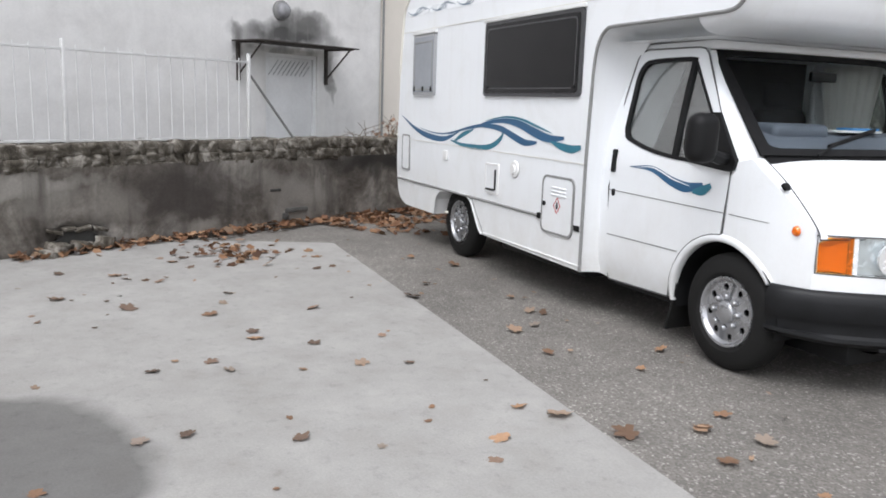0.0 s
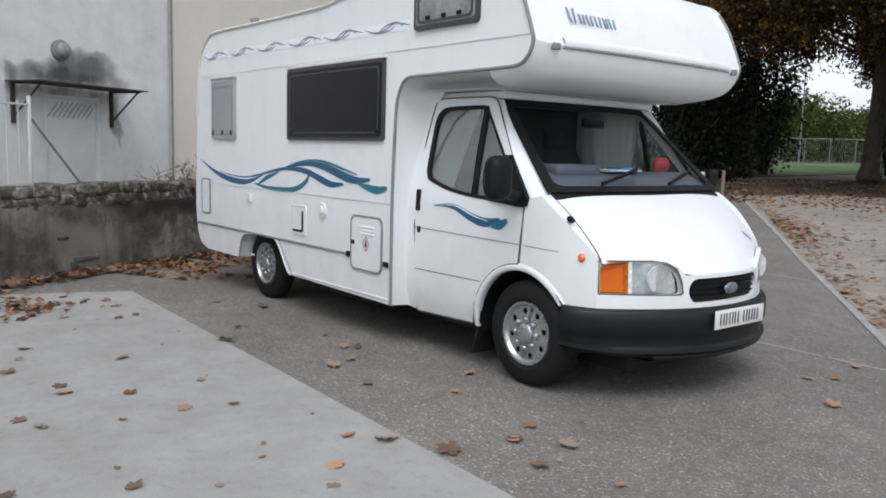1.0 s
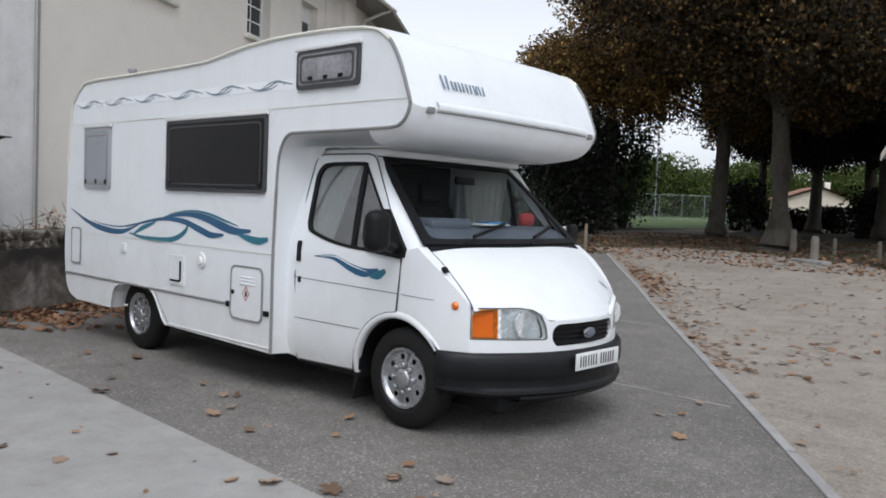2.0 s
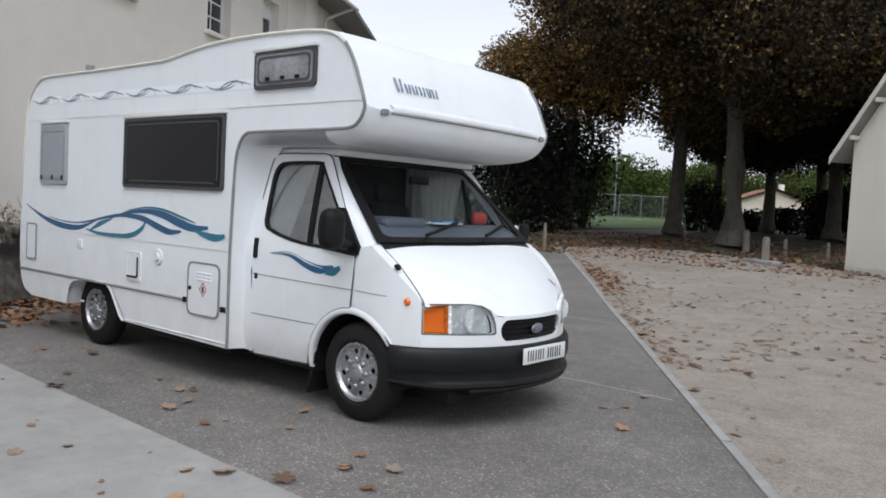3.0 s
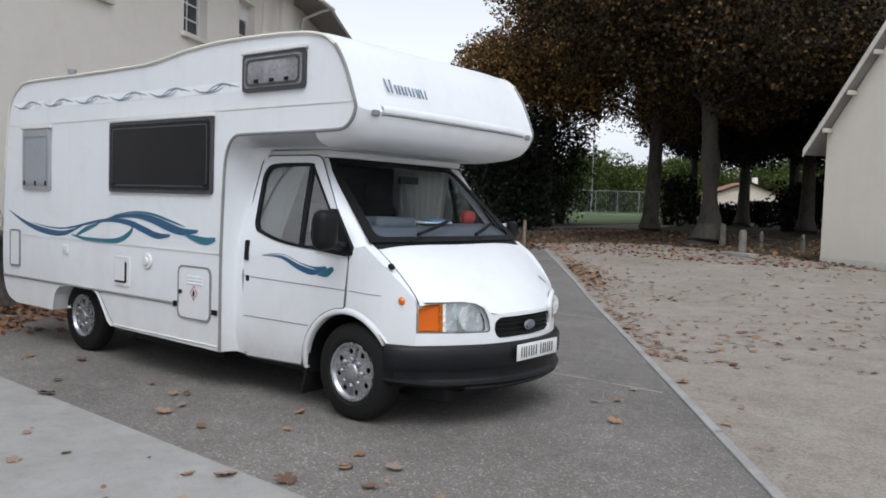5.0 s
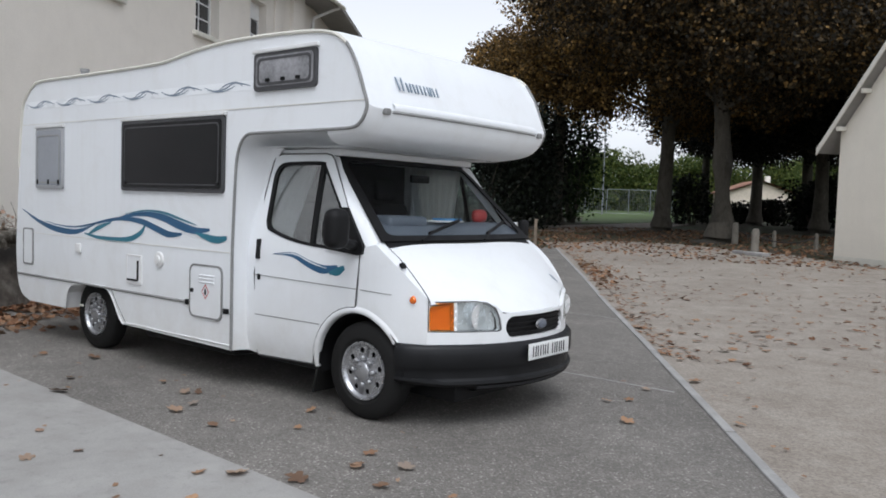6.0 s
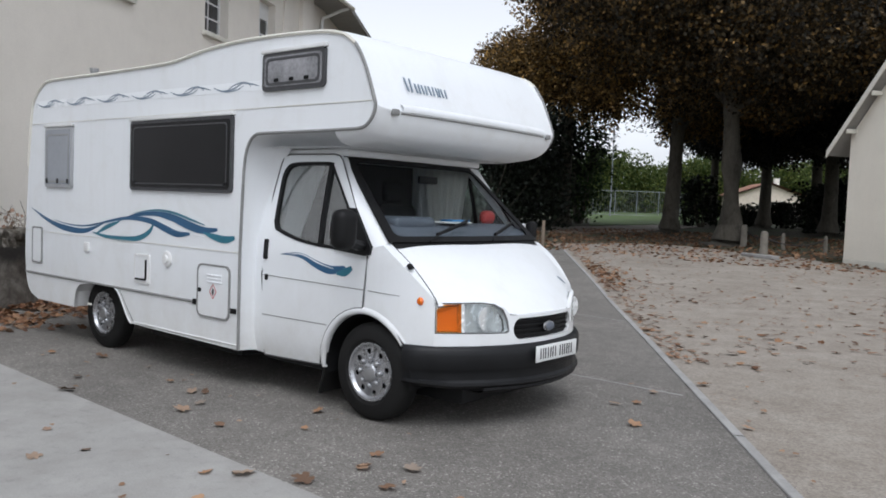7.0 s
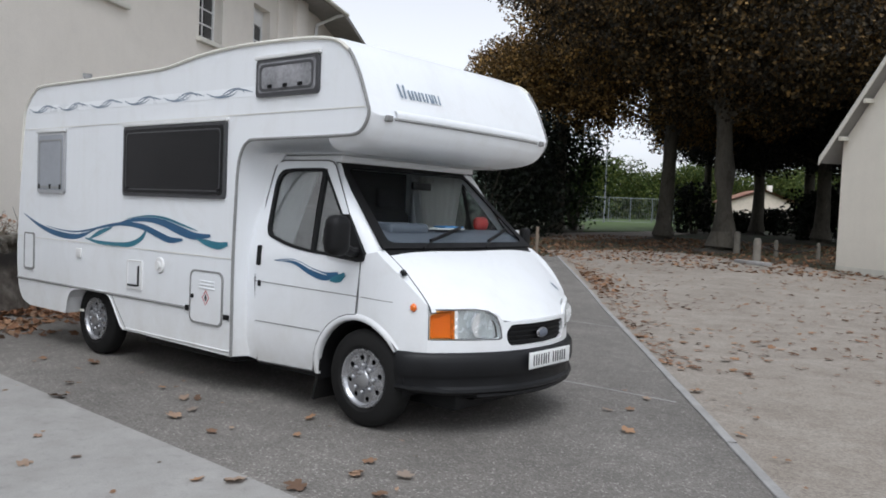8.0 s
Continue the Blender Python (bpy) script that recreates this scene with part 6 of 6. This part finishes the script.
def build_plants():
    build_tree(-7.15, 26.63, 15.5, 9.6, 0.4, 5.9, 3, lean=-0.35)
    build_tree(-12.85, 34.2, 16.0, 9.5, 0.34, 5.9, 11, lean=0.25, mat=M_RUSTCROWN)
    # the trees behind take the foliage copy darkened for shade
    build_tree(-12.66, 47.74, 16.0, 8.5, 0.33, 5.0, 19, mat=M_SHADECROWN)
    build_tree(-10.1, 49.17, 16.0, 8.0, 0.32, 4.8, 23, mat=M_SHADECROWN)
    build_tree(-2.2, 36.0, 15.0, 9.0, 0.36, 4.6, 31, mat=M_SHADECROWN)
    build_tree(-7.0, 40.0, 15.0, 8.0, 0.34, 4.3, 37, mat=M_SHADECROWN)
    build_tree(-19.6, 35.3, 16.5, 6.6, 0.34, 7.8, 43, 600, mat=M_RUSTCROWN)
    build_tree(-16.6, 49.5, 13.0, 4.6, 0.26, 5.0, 51, mat=M_SHADECROWN)
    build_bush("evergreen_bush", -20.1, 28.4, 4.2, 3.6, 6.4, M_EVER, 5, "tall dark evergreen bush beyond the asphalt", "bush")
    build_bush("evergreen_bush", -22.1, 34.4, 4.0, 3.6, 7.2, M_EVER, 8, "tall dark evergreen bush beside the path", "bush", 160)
    build_bush("shrub", -21.5, 40.4, 2.6, 2.6, 7.2, M_SHRUB, 9, "loose green shrub beside the path", "shrub", 70)
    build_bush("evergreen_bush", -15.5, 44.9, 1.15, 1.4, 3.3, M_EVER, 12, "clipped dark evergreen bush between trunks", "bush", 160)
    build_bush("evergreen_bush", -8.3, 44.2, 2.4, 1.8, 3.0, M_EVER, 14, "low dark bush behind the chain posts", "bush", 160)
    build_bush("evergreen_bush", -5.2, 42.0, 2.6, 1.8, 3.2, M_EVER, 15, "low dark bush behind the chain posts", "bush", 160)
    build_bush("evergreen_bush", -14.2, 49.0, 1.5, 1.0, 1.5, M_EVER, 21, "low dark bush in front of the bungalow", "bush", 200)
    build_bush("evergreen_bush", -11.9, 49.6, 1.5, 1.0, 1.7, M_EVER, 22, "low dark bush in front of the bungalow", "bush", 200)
    for i in range(11):
        t = i / 10
        build_bush("hedge_tree", -42 + 30 * t, 76 + 24 * t, 4.2, 3.4, 6.3 + 0.9 * math.sin(i * 2.1), M_HEDGE, 40 + i, "bright green hedge tree in the distance", "tree", 130, 0.24, 0.0, "distant hedge trees")


# ---- far things ----
def build_far():
    # court fence with posts, rails and wire
    a, b = Vector((-34.52, 61.71, 0)), Vector((-26.62, 67.91, 0))
    d = (b - a).normalized()
    z = ground_z(65)
    m = Matrix(((d.x, -d.y, 0, a.x), (d.y, d.x, 0, a.y), (0, 0, 1, z - 0.05), (0, 0, 0, 1)))
    fence = thing("court_fence", m, "tall wire mesh fence round a sports court", "fence")
    length = (b - a).length
    for i in range(6):
        part("post", tube([(length * i / 5, 0, 0), (length * i / 5, 0, 2.3)], 0.045, 8), M_MESH, fence)
    for zz in (0.05, 2.26):
        part("rail", tube([(0, 0, zz), (length, 0, zz)], 0.03, 6), M_MESH, fence)
    wires = bmesh.new()
    for i in range(60):
        x = length * i / 60
        merge(wires, box(x, x + 0.018, -0.004, 0.004, 0, 2.26))
    part("wire", wires, M_MESH, fence)
    mast = thing("lamp_mast", pose(-29.3, 59.4, ground_z(59.4) - 0.05), "thin grey floodlight mast", "mast")
    part("pole", tube([(0, 0, 0), (0, 0, 8.6)], 0.06, 8, True, [1.2, 0.6]), M_MESH, mast)
    part("lamp_head", box(-0.25, 0.25, -0.08, 0.08, 8.5, 8.62, 0.02), M_MESH, mast)
    # house with a clay roof
    hz = ground_z(78)
    d = Vector((0.85, 0.52, 0)).normalized()
    m = Matrix(((d.x, -d.y, 0, -24.6), (d.y, d.x, 0, 76.6), (0, 0, 1, hz - 0.1), (0, 0, 0, 1)))
    house = thing("house", m, "cream bungalow with a red clay tile roof", "house")
    prof = [(0, 0), (6.2, 0), (6.2, 2.3), (3.1, 3.4), (0, 2.3)]
    part("wall", sheet(prof, [], lambda u, v, w: (u, w, v), 7.0), M_HOUSE, house, "", 0)
    for cx, sg in ((-0.3, 1), (6.5, -1)):
        rows = [[(cx, y, 2.2), (3.1, y, 3.42), (3.1, y, 3.58), (cx, y, 2.36)] for y in (-0.35, 7.4)]
        bm = loft(rows, True)
        part("roof", bm, M_TILE, house, "", 0)
    ch = part("chimney", box(4.3, 4.8, 3.0, 3.5, 2.6, 4.1, 0.02), M_CREAMTRIM, house)
    # wooded ridge
    rows = []
    for k, (dist, f) in enumerate(((420, 0.0), (520, 0.55), (620, 1.0), (760, 0.8), (900, 0.0))):
        row = []
        for i in range(60):
            a = radians(70 + 80 * i / 59)
            hgt = (24 + 16 * noise.noise((i * 0.13, 0.3, 0)) + 5 * noise.noise((i * 0.9, k, 0)) + (i < 25) * 6) * f
            row.append((dist * math.cos(a), dist * math.sin(a), 1.2 + max(hgt, 0)))
        rows.append(row)
    tagged(link_mesh("backdrop_hill", loft(rows), M_HILL), "low wooded ridge far away", "hill", "", "structure")


def build_posts():
    """Stone bollards with a sagging chain at the edge of the gravel."""
    spots = [(-6.48, 26.3), (-4.1, 21.1), (-5.0, 26.0), (-3.4, 25.2)]
    tops = []
    for i, (x, y) in enumerate(spots):
        post = thing("bollard", pose(x, y, ground_z(y) - 0.03, 0, 0, 15 * i), "weathered grey stone bollard at the gravel edge", "bollard", "bollards along the gravel edge")
        h = 0.82 if i < 2 else 0.6
        r = 0.12 if i < 2 else 0.07
        part("shaft", lathe([(0.0, 0.0), (r * 1.08, 0.0), (r, 0.1), (r * 0.92, h * 0.85), (r * 0.7, h * 0.97), (0.0, h)], 14), M_BOLLARD, post).matrix_basis = pose(0, 0, 0, 90, 0, 0)
        tops.append(Vector((x, y, ground_z(y) + h * 0.72)))
    for a, b in ((tops[1], tops[3]), (tops[0], tops[2])):
        pts = [a.lerp(b, i / 12) - Vector((0, 0, 0.22 * (1 - (2 * i / 12 - 1) ** 2))) for i in range(13)]
        tagged(link_mesh("chain", tube(pts, 0.02, 6), M_RUST), "sagging rusty chain between bollards", "chain", "chains between bollards")
    low = thing("bench_slab", pose(-4.1, 20.75, ground_z(20.75) - 0.02, 0, 0, -38), "low pale stone slab beside a bollard", "slab")
    part("slab", box(-0.75, 0.75, -0.14, 0.14, 0.0, 0.12, 0.02), M_KERB, low)
    peg = thing("wooden_post", pose(-10.3, 18.6, ground_z(18.6) - 0.03), "short weathered wooden post by the asphalt end", "post")
    part("shaft", tube([(0, 0, 0), (0.01, 0, 0.9)], 0.06, 8, True, [1, 0.85]), M_WOOD, peg)


# ---- fallen leaves ----
def leaf_shape(seed, curl):
    """A ragged, five-lobed dry plane leaf about one unit across, curled at the tips."""
    r = random.Random(seed)
    rim = []
    count = 30
    tips = [r.uniform(0.35, 1.0) for _ in range(5)]
    for i in range(count):
        a = 2 * math.pi * i / count
        lobe = 0.29 + 0.2 * tips[int((a / (2 * math.pi) * 5 + 0.5)) % 5] * abs(math.cos(a * 2.5)) ** 0.9 + r.uniform(-0.06, 0.06)
        rim.append((lobe * math.cos(a), lobe * 0.9 * math.sin(a)))
    fold = r.uniform(-0.5, 0.5)
    verts = [(0, 0, 0.0)]
    for k, f in ((0, 0.5), (1, 1.0)):
        for i, (x, y) in enumerate(rim):
            d = math.hypot(x, y) * f
            wave = 0.04 * math.sin(i * 1.3 + seed) * f
            verts.append((x * f, y * f, curl * 1.1 * d * d + 0.05 * abs(y * f + fold * x * f * 0.5) + wave + r.uniform(0, 0.05) * f))
    faces = [(0, 1 + i, 1 + (i + 1) % count) for i in range(count)]
    faces += [(1 + i, 1 + count + i, 1 + count + (i + 1) % count, 1 + (i + 1) % count) for i in range(count)]
    n = len(verts)
    verts += [(-0.3, 0.012, 0.02), (-0.3, -0.012, 0.02), (-0.72, 0.02, 0.04 + 0.06 * r.random())]
    faces.append((n, n + 1, n + 2))
    return verts, faces


LEAVES = [leaf_shape(k, c) for k, c in enumerate((0.04, 0.12, 0.3, 0.42, 0.08, 0.6))]


def leaf_pose(x, y, z, size, tilt=0.25):
    return Matrix.LocRotScale((x, y, z), Euler((random.gauss(0, tilt), random.gauss(0, tilt), random.uniform(0, 6.28))), (size, size * random.uniform(0.7, 1.05), size * random.uniform(0.3, 0.65)))


def build_leaves():
    meshes, faded = [], []
    for mat, kept in ((M_DRYONE, meshes), (M_FADED, faded)):
        for vs, fs in LEAVES:
            me = bpy.data.meshes.new("fallen_leaf")
            me.from_pydata(vs, [], fs)
            me.materials.append(mat)
            me.shade_smooth()
            kept.append(me)

    def one(x, y, size, z=None):
        z = ground_z(y) + (0.014 if z is None else z)
        worn = y < -1.3 and random.random() < 0.55
        ob = new("fallen_leaf", random.choice(faded if worn else meshes))
        ob.matrix_basis = leaf_pose(x, y, z + 0.03 * size, size, 0.14)
        tagged(ob, "faded grey-brown plane leaf on the concrete" if worn else "dry brown plane leaf lying flat on the ground", "leaf", "fallen leaves")

    # the leaves that lie apart near the camera
    for x, y, s in ((0.68, -0.57, 0.13), (-1.41, -0.28, 0.13), (-2.03, -0.92, 0.17), (-3.02, -0.12, 0.16), (0.8, 4.79, 0.16), (1.18, 3.03, 0.17), (-0.87, -2.81, 0.1), (-2.22, -2.86, 0.16), (-2.2, -2.25, 0.1), (0.33, -1.12, 0.17), (0.18, -1.25, 0.12), (0.62, -0.95, 0.15), (-2.4, -0.65, 0.13), (-1.0, -0.62, 0.15), (0.9, -0.42, 0.13), (1.0, -0.72, 0.12), (-3.0, -2.6, 0.13), (-2.6, -3.3, 0.16), (-3.3, -2.9, 0.14), (-1.3, -2.2, 0.12), (-1.9, -1.7, 0.15), (-1.1, -1.9, 0.1), (0.2, -2.3, 0.11), (-0.6, -1.5, 0.1)):
        one(x, y, s)
    r = random.Random(4)
    for _ in range(80):
        one(r.uniform(-4.4, 1.3), r.uniform(-4.2, -1.1), r.choice((0.04, 0.05, 0.06, 0.08, 0.1, 0.12)))
    for _ in range(30):
        one(r.uniform(-4.5, 2.0), r.uniform(-1.0, 0.1), r.choice((0.04, 0.05, 0.07, 0.1)))
    for _ in range(5):
        t = r.random()
        one(0.9 + 1.2 * t - r.uniform(0.1, 0.8), 3.0 - 1.9 * t, r.choice((0.07, 0.1, 0.13)))
    # gravel near the edging
    for _ in range(70):
        y = r.uniform(0.5, 9)
        kx = 2.53 - (y - 0.795) * 0.67
        one(kx + 0.1 + abs(r.gauss(0, 2.6 if r.random() < 0.45 else 0.22)), y, r.choice((0.04, 0.05, 0.06, 0.08, 0.12)))

    # drifts: joined, past counting
    wallp = []
    for _ in range(3300):
        s = random.uniform(0.0, 9.0)
        if s < 3.4:
            q = abs(random.gauss(0, 0.1))
            if random.random() < 0.78:
                continue
        else:
            q = abs(random.gauss(0, 0.58)) * (0.45 + 0.9 * abs(noise.noise((s * 1.1, 0.4, 2.0)) + 0.35))
            if noise.noise((s * 2.3, q * 3.0, 7.0)) < -0.28:
                continue
        p = WALL @ Vector((s, -0.03 - q, 0))
        wallp.append(leaf_pose(p.x, p.y, 0.015 + 0.06 * random.random() * max(0, 1 - q * 1.5), random.uniform(0.07, 0.14), 0.35))
    for _ in range(85):
        wallp.append(leaf_pose(random.gauss(-3.95, 0.3), random.gauss(-1.85, 0.2), 0.015 + 0.03 * random.random(), random.uniform(0.07, 0.13), 0.3))
    scatter_mesh("leaf_drift", LEAVES[2], wallp[::2], M_DRYLEAF, None, "drift of dry brown leaves along the wall foot", "leaves", "stuff")
    scatter_mesh("leaf_drift", LEAVES[3], wallp[1::2], M_DRYLEAF, None, "drift of dry brown leaves along the wall foot", "leaves", "stuff")
    far = []
    for _ in range(4200):
        y = random.uniform(4, 27)
        kx = 2.53 - (y - 0.795) * 0.67
        if random.random() < 0.2:
            x = kx + 0.1 + abs(random.gauss(0, 0.16 + 0.025 * y))
        else:
            x = kx + random.uniform(0, 4 + y * 0.5)
            if noise.noise((x * 0.55, y * 0.35, 5.0)) < 0.06 and random.random() < 0.8:
                continue
        far.append(leaf_pose(x, y, ground_z(y) + 0.012, random.choice((0.05, 0.06, 0.08, 0.1, 0.13)), 0.12))
    for _ in range(260):
        y = random.gauss(12.4, 1.3)
        x = 2.53 - (y - 0.795) * 0.672 + 0.15 + abs(random.gauss(0, 0.45))
        far.append(leaf_pose(x, y, ground_z(y) + 0.015 + 0.03 * random.random(), random.uniform(0.08, 0.14), 0.3))
    for _ in range(5200):
        x, y = random.uniform(-17, 0), random.uniform(17.5, 36)
        far.append(leaf_pose(x, y, ground_z(y) + 0.0, random.uniform(0.12, 0.2), 0.3))
    scatter_mesh("leaf_litter", LEAVES[1], far[::2], M_DRYLEAF, None, "dry brown leaves strewn over the gravel", "leaves", "stuff")
    scatter_mesh("leaf_litter", LEAVES[4], far[1::2], M_DRYLEAF, None, "dry brown leaves strewn over the gravel", "leaves", "stuff")


def build_brush():
    """Dry creeper hanging over the wall top behind the motorhome."""
    brush = thing("dry_creeper", WALL @ pose(4.7, 0.15, 0.9), "dry brown creeper on top of the wall", "creeper")
    r = random.Random(2)
    for _ in range(60):
        x = r.uniform(-0.7, 1.6)
        h = r.uniform(0.08, 0.42) * (0.4 + 0.6 * min(1, (x + 0.7)))
        part("twig", tube([(x, 0, 0), (x + r.uniform(-0.15, 0.15), r.uniform(-0.1, 0.1), h * 0.6), (x + r.uniform(-0.3, 0.3), r.uniform(-0.2, 0.1), h)], 0.006, 4, True, [1, 0.8, 0.4]), M_WOOD, brush)
    c = [(r.uniform(-0.6, 1.6), r.uniform(-0.1, 0.1), r.uniform(0.03, 0.25)) for _ in range(14)]
    foliage("dead_leaves", c, [(0.16, 0.12, 0.1)] * 14, 500, 0.05, M_FADED, brush)
    return brush


build_van()
build_boundary_wall()
build_fence()
build_building()
build_barn()
build_plants()
build_far()
build_posts()
build_brush()
build_rear_wall()
build_leaves()
build_joints()
build_kerb()
